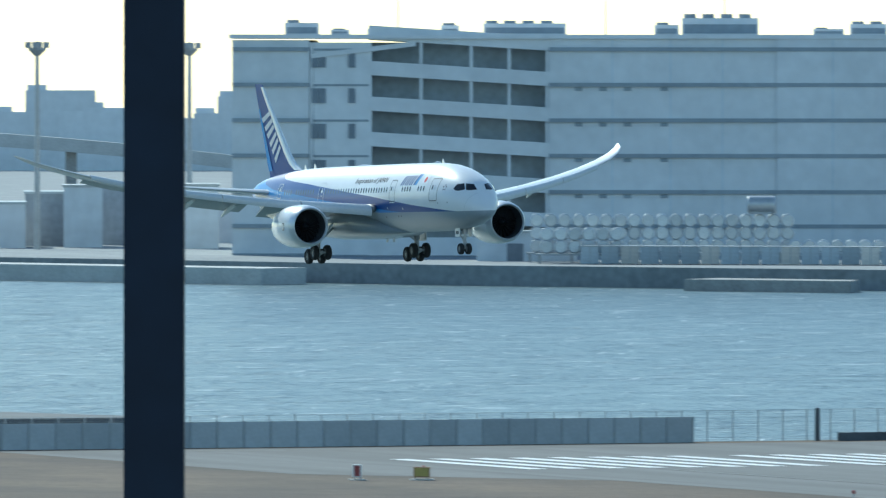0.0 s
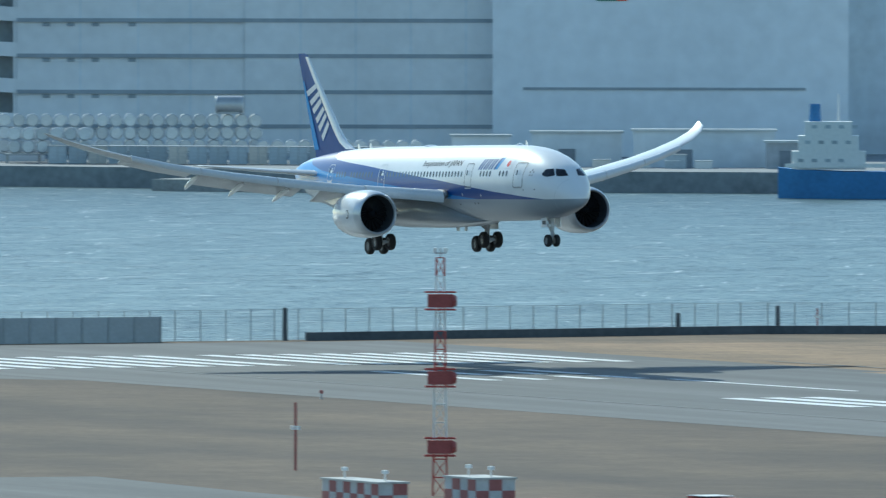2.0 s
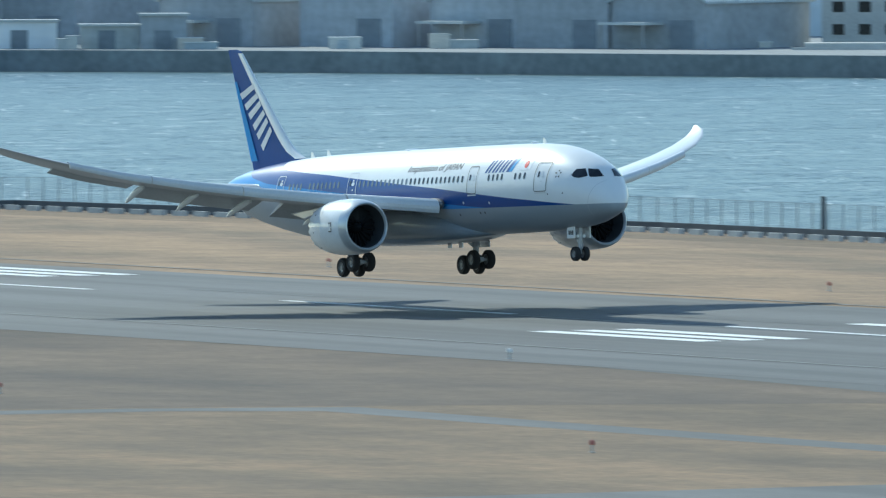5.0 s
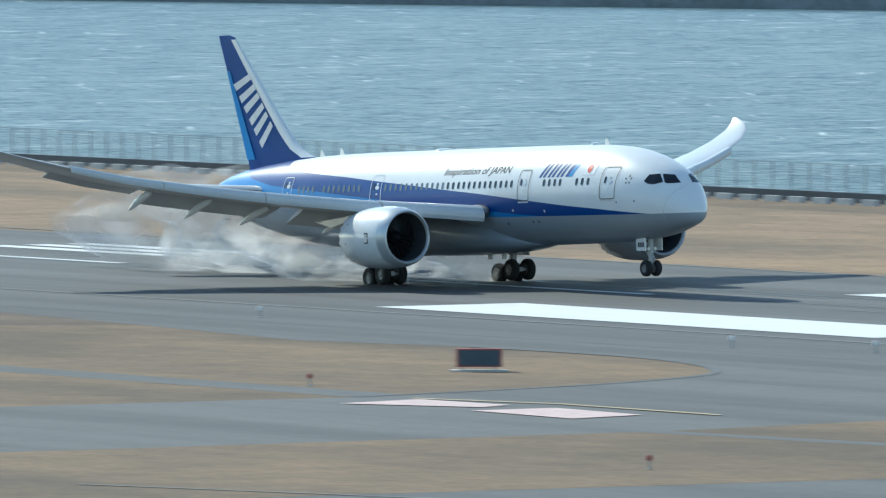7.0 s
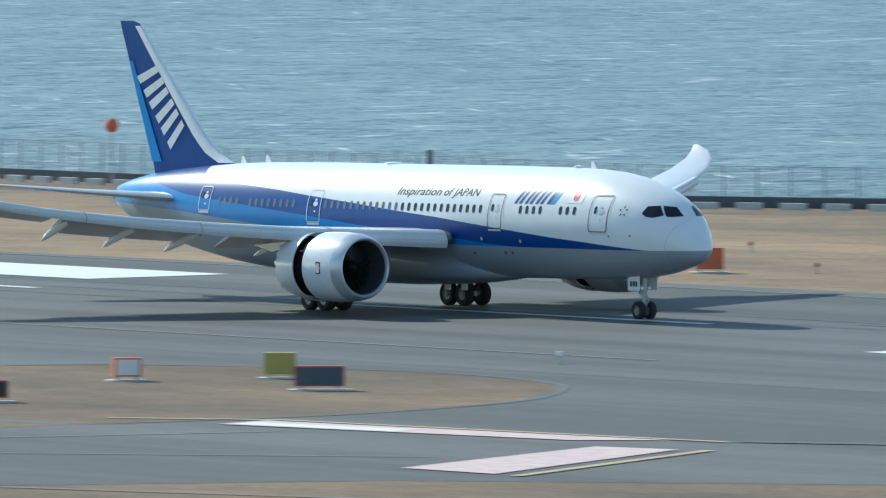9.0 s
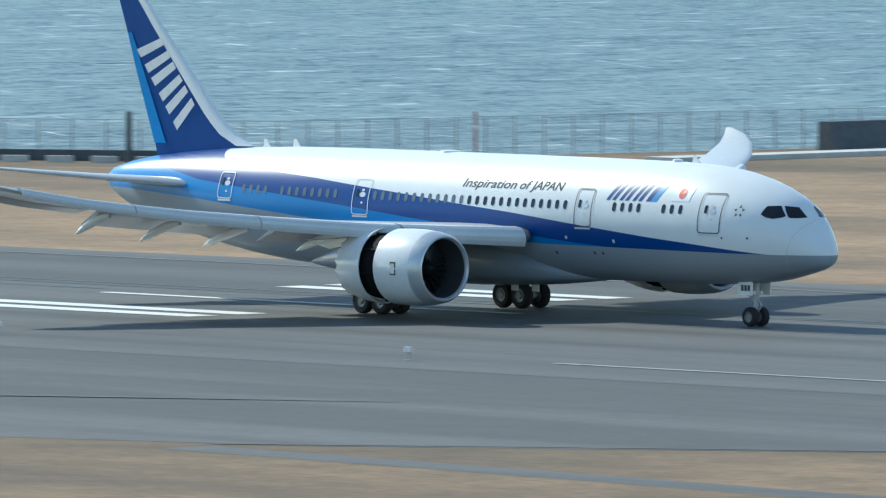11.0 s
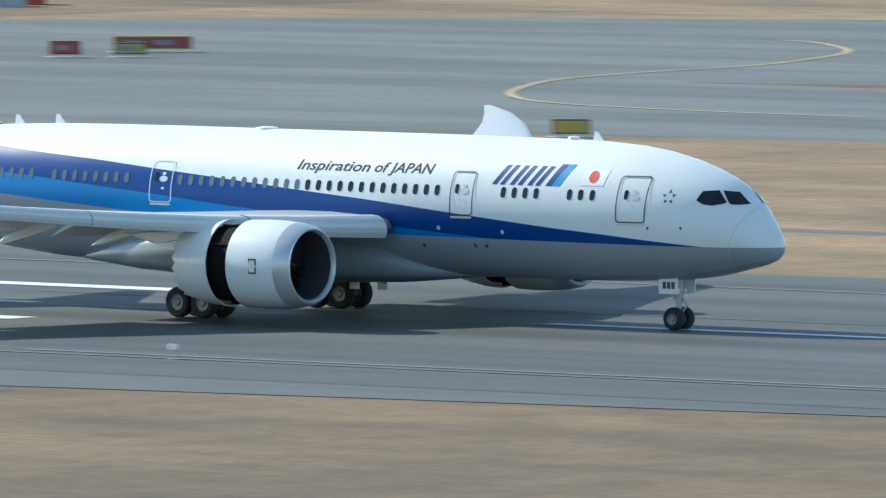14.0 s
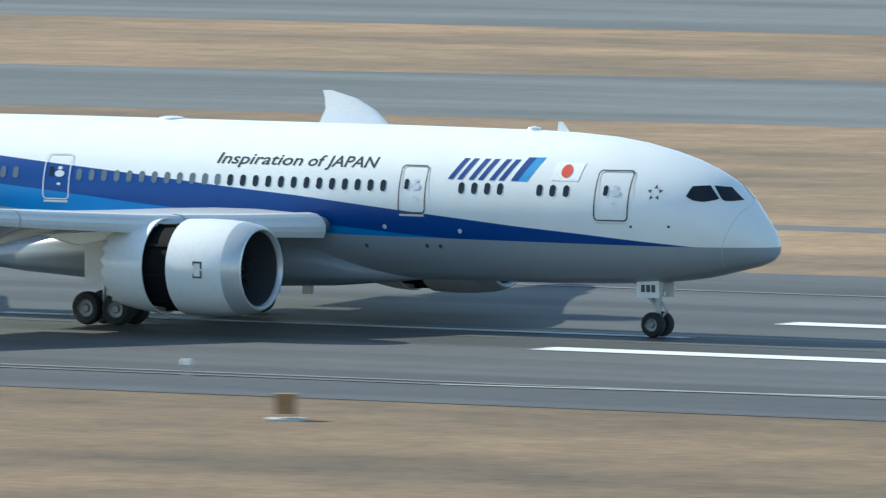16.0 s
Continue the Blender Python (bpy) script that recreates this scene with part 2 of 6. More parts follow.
CONCRETE = material("weathered_concrete", (0.33, 0.33, 0.32), 0.85, scale=0.3, vary=0.25, bump=0.02)
PALE_CONCRETE = material("pale_concrete", (0.52, 0.52, 0.50), 0.85, scale=0.3, vary=0.2)
QUAY = material("grey_quay_concrete", (0.24, 0.26, 0.27), 0.85, scale=0.1, vary=0.3)
DARK_CONCRETE = material("dark_wet_concrete", (0.09, 0.10, 0.11), 0.8, scale=0.25, vary=0.3)
STEEL = material("galvanised_steel", (0.36, 0.38, 0.40), 0.5, 0.6, scale=2, vary=0.15)
DARK_STEEL = material("dark_blue_painted_steel", (0.006, 0.014, 0.03), 0.6, 0.0, scale=3, vary=0.25, spec=0.2)
RED = material("red_paint", (0.42, 0.06, 0.05), 0.55, scale=2, vary=0.2)
BRICK_RED = material("faded_red_paint", (0.33, 0.075, 0.07), 0.65, scale=1.2, vary=0.25)
ORANGE = material("orange_paint", (0.60, 0.14, 0.06), 0.6, scale=2, vary=0.15)
SIGN_WHITE = material("white_paint", (0.75, 0.75, 0.73), 0.55, scale=2, vary=0.1)
SIGN_YELLOW = material("yellow_sign_face", (0.45, 0.36, 0.10), 0.6, scale=2, vary=0.15)
SLATE = material("slate_sign_face", (0.06, 0.09, 0.115), 0.6, scale=2, vary=0.2)
SIGN_BLACK = material("black_sign_face", (0.03, 0.035, 0.035), 0.5, scale=2, vary=0.2)
# far-shore wall colours are raised, shed roofs lowered, to stand in for haze
CLADDING = material("grey_white_wall_cladding", (0.76, 0.77, 0.77), 0.7, scale=0.05, vary=0.10, per_object=0.06)
CLADDING_B = material("pale_blue_wall_cladding", (0.78, 0.81, 0.83), 0.7, scale=0.04, vary=0.10)
CLADDING_C = material("blue_grey_wall_cladding", (0.66, 0.71, 0.74), 0.75, scale=0.05, vary=0.15)
STRIP = material("dark_joint_strip", (0.32, 0.36, 0.39), 0.7, scale=0.1, vary=0.15)
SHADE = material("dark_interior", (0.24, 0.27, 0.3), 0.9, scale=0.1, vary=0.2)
# ramp bay colour, darker than the cladding to paint in the recess's shade
BAY_SHADE = material("ramp_bay_shade_grey", (0.44, 0.49, 0.53), 0.9, scale=0.1, vary=0.2)
SHED_WALL = material("corrugated_shed_wall", (0.42, 0.45, 0.48), 0.75, scale=0.1, vary=0.25, per_object=0.2)
SHED_ROOF = material("pale_shed_roof", (0.48, 0.51, 0.51), 0.6, scale=0.1, vary=0.2, per_object=0.1)
SHIP_BLUE = material("blue_hull_paint", (0.05, 0.19, 0.42), 0.5, scale=0.2, vary=0.2)
CRANE_BLUE = material("blue_crane_paint", (0.15, 0.29, 0.42), 0.6, scale=0.3, vary=0.2)
DRUM = material("silver_tank_metal", (0.55, 0.57, 0.58), 0.4, 0.4, scale=0.4, vary=0.15, per_object=0.15)
CONTAINER_A = material("blue_grey_container_paint", (0.40, 0.45, 0.48), 0.6, scale=0.3, vary=0.2, per_object=0.2)
CONTAINER_B = material("beige_container_paint", (0.62, 0.58, 0.52), 0.6, scale=0.3, vary=0.2, per_object=0.2)
FUSELAGE = livery()
PAINT = material("white_aircraft_paint", (0.78, 0.79, 0.79), 0.25, scale=0.6, vary=0.05, coat=0.4)
WING_GREY = material("grey_wing_paint", (0.50, 0.52, 0.53), 0.35, scale=0.5, vary=0.08, coat=0.2)
SLAT = material("pale_slat_metal", (0.66, 0.675, 0.68), 0.28, 0.1, scale=0.6, vary=0.06)
LIP = material("bare_inlet_metal", (0.60, 0.62, 0.63), 0.32, 0.45, scale=1.0, vary=0.05)
FIN_BLUE = material("dark_blue_tail_paint", (0.0, 0.065, 0.26), 0.4, scale=0.4, vary=0.12, spec=0.15)
FIN_LIGHT = material("light_blue_tail_paint", (0.005, 0.25, 0.60), 0.35, scale=0.4, vary=0.1, spec=0.2)
MARK_BLUE = material("dark_blue_mark_paint", (0.001, 0.045, 0.22), 0.3, scale=0.8, vary=0.08)
MARK_SKY = material("sky_blue_mark_paint", (0.03, 0.28, 0.60), 0.3, scale=0.8, vary=0.08)
MARK_RED = material("red_mark_paint", (0.70, 0.06, 0.03), 0.35, scale=0.8, vary=0.08)
OUTLINE = material("dark_grey_outline", (0.06, 0.065, 0.07), 0.5, scale=2, vary=0.1)
SLOGAN_INK = material("dark_slogan_paint", (0.016, 0.02, 0.028), 0.6, scale=2, vary=0.1, spec=0.2)
GLASS_DARK = material("dark_cabin_glass", (0.012, 0.014, 0.018), 0.08, scale=2, vary=0.2)
WINDOW_GREY = material("grey_cabin_window", (0.13, 0.16, 0.19), 0.15, scale=2, vary=0.2)
# very dark and matt, for the reverser cascade
BLACK = material("matt_black_cascade", (0.008, 0.008, 0.009), 0.8, scale=3, vary=0.3, spec=0.1)
TYRE = material("black_tyre_rubber", (0.02, 0.02, 0.021), 0.85, scale=3, vary=0.2)
RIM = material("grey_wheel_metal", (0.2, 0.205, 0.21), 0.45, 0.5, scale=3, vary=0.15)
GEAR = material("grey_gear_paint", (0.45, 0.46, 0.47), 0.45, 0.2, scale=3, vary=0.2)
# duct colour darkened to hold the shade inside the inlet
INLET = material("shade_toned_inlet_liner", (0.05, 0.055, 0.062), 0.6, 0.0, scale=2, vary=0.15)
DARK_METAL = material("dark_engine_metal", (0.035, 0.038, 0.042), 0.4, 0.6, scale=2, vary=0.2)
HOT_METAL = material("brown_exhaust_metal", (0.16, 0.14, 0.13), 0.4, 0.8, scale=2, vary=0.2)
SMOKE = smoke_material()


# ---- mesh helpers ----
class Shape:
    """Vertices and faces gathered for one mesh."""

    def __init__(self):
        self.v, self.f = [], []

    def add(self, verts, faces):
        k = len(self.v)
        self.v += [tuple(p) for p in verts]
        self.f += [tuple(i + k for i in q) for q in faces]
        return self

    def box(self, x0, y0, z0, x1, y1, z1, m=None):
        vs = [Vector((x, y, z)) for z in (z0, z1) for x, y in ((x0, y0), (x1, y0), (x1, y1), (x0, y1))]
        if m:
            vs = [m @ p for p in vs]
        return self.add(vs, [(3, 2, 1, 0), (4, 5, 6, 7), (0, 1, 5, 4), (1, 2, 6, 5), (2, 3, 7, 6), (3, 0, 4, 7)])

    def loft(self, rings, closed=True, caps=True):
        n = len(rings[0])
        fs = []
        for i in range(len(rings) - 1):
            for j in range(n if closed else n - 1):
                a, b = i * n + j, i * n + (j + 1) % n
                fs.append((a, b, b + n, a + n))
        if caps:
            fs += [tuple(range(n - 1, -1, -1)), tuple(range((len(rings) - 1) * n, len(rings) * n))]
        return self.add([p for r in rings for p in r], fs)

    def tube(self, a, b, r, r2=None, n=10):
        a, b = Vector(a), Vector(b)
        d = (b - a).normalized()
        u = d.orthogonal().normalized()
        w = d.cross(u)
        ang = [2 * math.pi * k / n for k in range(n)]
        return self.loft([[a + (u * math.cos(t) + w * math.sin(t)) * r for t in ang], [b + (u * math.cos(t) + w * math.sin(t)) * (r if r2 is None else r2) for t in ang]])

    def turn(self, prof, axis="x", centre=(0, 0, 0), n=32, caps=False):
        """Rings of radius r at distance d along an axis, for prof (d, r)."""
        rings = []
        for d, r in prof:
            ring = []
            for k in range(n):
                a = 2 * math.pi * k / n
                p, q = r * math.cos(a), r * math.sin(a)
                o = (d, p, q) if axis == "x" else (p, d, q) if axis == "y" else (p, q, d)
                ring.append((o[0] + centre[0], o[1] + centre[1], o[2] + centre[2]))
            rings.append(ring)
        return self.loft(rings, caps=caps)

    def mesh(self, name, mat, smooth=False):
        me = bpy.data.meshes.new(name)
        me.from_pydata(self.v, [], self.f)
        bm = bmesh.new()
        bm.from_mesh(me)
        bmesh.ops.recalc_face_normals(bm, faces=bm.faces)
        bm.to_mesh(me)
        bm.free()
        me.materials.append(mat)
        if smooth:
            me.polygons.foreach_set("use_smooth", [True] * len(me.polygons))
            me.set_sharp_from_angle(angle=radians(40))
        me.update()
        return me


def part(name, shape, mat, parent=None, label="", smooth=False):
    ob = new(name, shape.mesh(name, mat, smooth))
    ob.parent = parent
    if label:
        ob["label"] = label
    return ob


def thing(name, m, label, category, group="", kind=""):
    ob = new(name)
    ob.matrix_world = m
    return tagged(ob, label, category, group, kind)


def setting(name, shape, mat, label="", smooth=False):
    return tagged(part(name, shape, mat, None, "", smooth), label, "", "", "structure")


def slab(pts, z0, z1):
    n = len(pts)
    s = Shape()
    s.add([(x, y, z0) for x, y in pts] + [(x, y, z1) for x, y in pts],
          [tuple(range(n - 1, -1, -1)), tuple(range(n, 2 * n))] + [(i, (i + 1) % n, (i + 1) % n + n, i + n) for i in range(n)])
    return s


def sheet(pts, z):
    return Shape().add([(x, y, z) for x, y in pts], [tuple(range(len(pts)))])


# ---- ground, water, paved areas ----
COAST = [(-1113, -2500), (-1113, 500), (-1119, 552), (-1105, 588), (-1009, 600), (-735, 601), (-700, 622), (-690, 690), (-694, 790), (-700, 1000), (-690, 4300)]
setting("ground", Shape().add([(x, y, 0) for x, y in COAST + [(4300, 4300), (4300, -2500)]], [tuple(range(len(COAST) + 2))]), GRASS, "flat airfield ground of dry winter grass")
setting("water", sheet([(-4700, -2500), (4500, -2500), (4500, 4500), (-4700, 4500)], -2.0), WATER, "rippled glittering sea water of the bay")
wall_s = Shape()
for (xa, ya), (xb, yb) in zip(COAST[:-1], COAST[1:]):
    d = Vector((xb - xa, yb - ya, 0)).normalized()
    o = Vector((-d.y, d.x, 0)) * 0.5
    wall_s.add([(xa, ya, -6), (xb, yb, -6), (xb + o.x, yb + o.y, -6), (xa + o.x, ya + o.y, -6), (xa, ya, 0.02), (xb, yb, 0.02), (xb + o.x, yb + o.y, 0.02), (xa + o.x, ya + o.y, 0.02)],
               [(3, 2, 1, 0), (4, 5, 6, 7), (0, 1, 5, 4), (1, 2, 6, 5), (2, 3, 7, 6), (3, 0, 4, 7)])
setting("seawall", wall_s, CONCRETE, "concrete seawall along the airfield edge")


def near_edge(x):
    return 441 + (x + 1070) * 5 / 770


def far_edge(x):
    return 507 + (x + 1070) * 22 / 770


def lane(x):
    return 486.3


xs = [-1100, -900, -700, -500, -300, 0, 600, 1500, 2500]
setting("runway", sheet([(x, near_edge(x)) for x in xs] + [(x, far_edge(x)) for x in reversed(xs)], 0.02), RUNWAY, "grey asphalt runway with darker rubber streaks")
# the apron road at the threshold and the taxiways that join the runway
setting("road", sheet([(-1108, 424), (-1040, 424), (-1010, 444), (-1010, 512), (-1108, 512)], 0.012), ASPHALT)
setting("taxiway", sheet([(-832, 335), (-827, 361), (-801, 359.5), (-782, 359.5), (-772, 352), (-772, 300), (-850, 300)], 0.012), ASPHALT)
FIELD = [(-760, 443.5), (-700, 436), (-672, 431.5), (-659, 435), (-644, 435.5), (-633, 433), (-624, 428), (-618, 419), (-614, 408), (-611, 396), (-613, 345), (-613, 250), (-500, 250), (-488, 361), (-480, 377), (-464, 391.5), (-446, 398),
         (-419, 418), (-381, 433), (-355, 438), (-300, 445), (-300, 452), (-760, 452)]
setting("taxiway", sheet(FIELD, 0.010), ASPHALT, "worn grey asphalt exit taxiway")
ISLAND = [(-572, 250), (-572, 389), (-575.5, 407), (-578, 425), (-575, 432), (-567, 437), (-557, 440), (-546, 438.3), (-539, 434), (-531, 424.5), (-526.5, 410), (-527, 395), (-529, 374), (-531, 342), (-531, 250)]
setting("grass_island", sheet(ISLAND, 0.016), GRASS, "rounded island of dry grass between taxiways")
setting("taxiway", sheet([(-375, 385), (-371, 412), (-368, 435), (-362, 435), (-359.5, 414), (-357, 400), (-352, 385)], 0.012), ASPHALT)
setting("taxiway", sheet([(-720, 370), (-716.5, 388), (-711, 400.5), (-686, 400), (-647, 400), (-612, 400), (-612, 396), (-647, 396), (-686, 395.5), (-707, 396), (-712, 388), (-714, 370)], 0.008), ASPHALT)
setting("taxiway", sheet([(-572, 387.5), (-528, 394), (-528, 396), (-572, 389.5)], 0.022), ASPHALT)
setting("taxiway", sheet([(-449, 392), (-424, 390), (-395, 387.5), (-330, 390), (-330, 393), (-395, 390.5), (-424, 393), (-449, 395)], 0.008), ASPHALT)
setting("grass_area", sheet([(-1112, 200), (-1112, 445), (-690, 447), (-712, 402), (-718, 388), (-722, 370), (-722, 200)], 0.004), BROWN_GRASS, "area of darker brown winter grass")
# straw-coloured grass between the runway and the sea, and round the far taxiways
setting("grass_strip", sheet([(-1100, 500), (2500, 500), (2500, 1400), (-660, 1400), (-655, 640), (-730, 585), (-1000, 585), (-1085, 575)], 0.005), DRY_GRASS, "strip of straw-coloured winter grass by the sea")
# paved area behind the runway
setting("taxiway", sheet([(-655, 698), (-640, 655), (-600, 640), (-540, 640), (-455, 652), (-360, 655), (-250, 665), (-250, 715), (-360, 712), (-430, 702), (-455, 700), (-480, 706), (-510, 728), (-560, 790), (-600, 800), (-629, 800), (-651, 783), (-665, 749), (-659, 711)], 0.01), PALE_ASPHALT)
setting("taxiway", sheet([(-659, 768), (-430, 768), (-200, 776), (-200, 900), (-400, 865), (-569, 830), (-600, 820.5), (-629, 807), (-651, 784)], 0.012), PALE_ASPHALT)
setting("taxiway", sheet([(-420, 560), (-300, 561), (-200, 570), (-200, 574), (-300, 565), (-420, 563)], 0.012), PALE_ASPHALT)


def stripe(x0, x1, y0, y1, mat=MARKING, dz=0.045, name="runway_marking"):
    """A painted bar along the runway, skewed with its lane."""
    d = lane(x1) - lane(x0)
    return setting(name, sheet([(x0, y0), (x1, y0 + d), (x1, y1 + d), (x0, y1)], dz), mat)


base = 475.0
for k in range(16):  # threshold bars
    off = -27.3 + k * 3.6 + (1.2 if k > 7 else -1.2)
    stripe(-1073.5, -1043.5, base + off, base + off + 1.8)
b2 = 479.5
for y0 in (-7.5, -3.2, 2.0, 5.6):  # designation strokes
    stripe(-1026, -1014, b2 + y0, b2 + y0 + 1.5)
    stripe(-1010, -1001, b2 + y0 - 1, b2 + y0 + 0.5)
for x0 in [-999 + 62.5 * k for k in range(24)]:  # centreline dashes
    stripe(x0, x0 + 33, lane(x0) - 0.45, lane(x0) + 0.45)
for x0, offs in ((-954, (9.0, 12.4, 15.8)), (-811, (7.4, 10.8, 14.2)), (-560, (9.5, 13.0)), (-418, (9.6,)), (-280, (8.2,))):  # touchdown zone bars
    for o in offs:
        stripe(x0, x0 + 22.5, lane(x0) - o - 2.0, lane(x0) - o)
        stripe(x0, x0 + 22.5, lane(x0) + o + 1.5, lane(x0) + o + 3.5)
for s in (-1, 1):  # aiming point bars
    c = 484.0 + s * 17.5
    stripe(-709, -656 if s < 0 else -661.6, c - 5.4, c + 5.4)
for x0 in range(-1040, 900, 60):  # side stripes
    if not -600 <= x0 < -400:
        stripe(x0, x0 + 60, lane(x0) - 29.5, lane(x0) - 28.9, FADED)
    stripe(x0, x0 + 60, lane(x0) + 29.0, lane(x0) + 29.6, FADED)
for x0 in range(-900, -200, 35):  # tyre marks
    yy = lane(x0) + random.uniform(-9, 9)
    setting("tyre_mark", sheet([(x0, yy), (x0 + 90, yy + 0.6), (x0 + 90, yy + 1.1), (x0, yy + 0.7)], 0.032 + random.random() * 0.006), SIGN_BLACK if x0 % 2 else DARK_CONCRETE)


def band(pts, w, mat, z, name="taxiway_marking"):
    """A painted line of width w through pts."""
    left, right = [], []
    if len(pts) > 3:  # round the corners
        q = [Vector(pts[0])] + [Vector(p) for p in pts] + [Vector(pts[-1])]
        pts = [tuple(0.5 * (2 * q[i] + (q[i + 1] - q[i - 1]) * u + (2 * q[i - 1] - 5 * q[i] + 4 * q[i + 1] - q[i + 2]) * u * u + (3 * q[i] - q[i - 1] - 3 * q[i + 1] + q[i + 2]) * u ** 3))
               for i in range(1, len(q) - 2) for u in (0, 0.2, 0.4, 0.6, 0.8)] + [tuple(q[-1])]
    for i, p in enumerate(pts):
        a, b = Vector(pts[max(i - 1, 0)]), Vector(pts[min(i + 1, len(pts) - 1)])
        d = (b - a).normalized()
        left.append((p[0] - d.y * w / 2, p[1] + d.x * w / 2)), right.append((p[0] + d.y * w / 2, p[1] - d.x * w / 2))
    s = Shape()
    n = len(pts)
    s.add([(x, y, z) for x, y in left + right], [(i, i + 1, i + 1 + n, i + n) for i in range(n - 1)])
    return setting(name, s, mat)


setting("taxiway_marking", sheet([(-523, 400), (-524.2, 403.8), (-498, 407.4), (-501, 403.9)], 0.05), PINK)
setting("taxiway_marking", sheet([(-522.5, 400.5), (-523.2, 402.4), (-513, 404.0), (-512.4, 402.2)], 0.055), MARKING)
setting("taxiway_marking", sheet([(-487.5, 383.2), (-481, 383.4), (-491.5, 402.6), (-496, 401.3)], 0.05), PINK)
band([(-531, 399.5), (-524, 404.6), (-495, 408.4)], 0.5, YELLOW_LINE, 0.06)
# the same worn pattern before the neighbouring exit
setting("taxiway_marking", sheet([(-604.9, 391.2), (-606.7, 397.3), (-598.8, 397.8), (-597.5, 395.2)], 0.05), PINK)
setting("taxiway_marking", sheet([(-594.8, 392.7), (-594.8, 398.0), (-586.2, 397.6), (-584.8, 392.3)], 0.05), PINK)
band([(-607.8, 397.6), (-598.3, 400.6), (-583.9, 400.8)], 0.5, YELLOW_LINE, 0.06)
# dark joint along the edge of the pavement
for line in ([(-659, 435), (-644, 435.5), (-633, 433), (-624, 428), (-618, 419), (-614, 408), (-611, 396)], [(-578, 425), (-575, 432), (-567, 437), (-557, 440), (-546, 438.3), (-539, 434), (-531, 424.5), (-526.5, 410), (-527, 396)],
             [(-450, 396), (-419, 418), (-381, 433), (-355, 438), (-300, 445)]):
    band(line, 0.55, DARK_CONCRETE, 0.03, "pavement_joint")
band([(-479, 383), (-490, 403.2)], 0.6, YELLOW_LINE, 0.06)
band([(-523, 370), (-520, 385), (-516, 398.3)], 0.3, FADED, 0.05)
band([(-512, 366), (-509, 376.8), (-494, 390)], 0.3, FADED, 0.05)
band([(-490, 453.2), (-460, 453.6), (-434, 454.1)], 0.5, WORN_LINE, 0.05)
band([(-433.9, 454.1), (-400, 455), (-360, 455.5), (-272, 455.6)], 0.4, FADED, 0.05)
band([(-271.9, 455.6), (-253, 458), (-150, 466)], 0.5, WORN_LINE, 0.05)
band([(-545, 338), (-500, 355), (-460, 371)], 0.4, FADED, 0.05)
band([(-640, 700), (-620, 692), (-604, 692), (-600, 698), (-606, 708), (-640, 730), (-660, 748)], 0.5, YELLOW_LINE, 0.05)
band([(-580.9, 782.0), (-576.3, 779.8), (-569.6, 773.6), (-564.5, 767.8), (-559.6, 759.4), (-553.1, 742.0), (-551.7, 727.7), (-548.4, 714.1), (-543.1, 703.7), (-537.0, 694.2), (-530.1, 686.8), (-523.8, 682.7), (-515.6, 680.0), (-507.5, 678.5), (-497.4, 677.6)], 0.45, YELLOW_LINE, 0.05)
band([(-512, 728), (-500, 722), (-488, 714), (-460, 712)], 0.7, YELLOW_LINE, 0.05)
setting("dirt_patch", sheet([(-540, 716), (-480, 712), (-462, 716), (-500, 730)], 0.02), GRASS)
setting("tyre_mark", sheet([(-495, 408.5), (-470, 424), (-469, 425), (-495, 410)], 0.05), DARK_CONCRETE)


# ---- seawall fence, blast wall, edge guard ----
def along(pts, step):
    out, carry = [], 0.0
    for a, b in zip(pts[:-1], pts[1:]):
        a, b = Vector((*a, 0)), Vector((*b, 0))
        n = (b - a).length
        d = carry
        while d < n:
            out.append((a + (b - a) * (d / n), math.atan2(b.y - a.y, b.x - a.x)))
            d += step
        carry = d - n
    return out


FENCE_PATH = [(-1113.5, 300), (-1113.5, 500), (-1119.5, 552), (-1105.5, 588.5), (-1009, 600.5), (-735, 601.5), (-700, 622), (-691, 690), (-694.5, 745)]
fence = thing("fence", Matrix(), "tall grey wire perimeter fence on the seawall edge", "fence")
post_me = Shape().box(-0.05, -0.05, 0, 0.05, 0.05, 2.75).mesh("post", STEEL)
for p, a in along(FENCE_PATH, 2.45):
    q = new("post", post_me)
    q.parent, q.location = fence, p
wire = Shape()
for a, b in zip(FENCE_PATH[:-1], FENCE_PATH[1:]):
    for z in [0.15 + 0.2 * k for k in range(13)] + [2.72]:
        wire.tube((*a, z), (*b, z), 0.025 if z > 2.7 else 0.009, n=4)
mesh_p = along(FENCE_PATH, 0.35)
for p, a in mesh_p:
    wire.box(p.x - 0.008, p.y - 0.008, 0.1, p.x + 0.008, p.y + 0.008, 2.7)
part("wire_mesh", wire, STEEL, fence)

guard = Shape()
G = [(-1111, 505), (-1116.5, 552), (-1102.5, 586), (-1008.5, 598), (-735, 599), (-702, 618)]
for a, b in zip(G[:-1], G[1:]):
    d = Vector((b[0] - a[0], b[1] - a[1], 0)).normalized()
    o = Vector((d.y, -d.x, 0)) * 0.35
    guard.add([(*a, 0), (*b, 0), (b[0] + o.x, b[1] + o.y, 0), (a[0] + o.x, a[1] + o.y, 0), (*a, 0.75), (*b, 0.75), (b[0] + o.x, b[1] + o.y, 0.75), (a[0] + o.x, a[1] + o.y, 0.75)],
              [(3, 2, 1, 0), (4, 5, 6, 7), (0, 1, 5, 4), (1, 2, 6, 5), (2, 3, 7, 6), (3, 0, 4, 7)])
setting("kerb_wall", guard, DARK_CONCRETE, "low dark kerb wall under the fence")
curb = Shape()
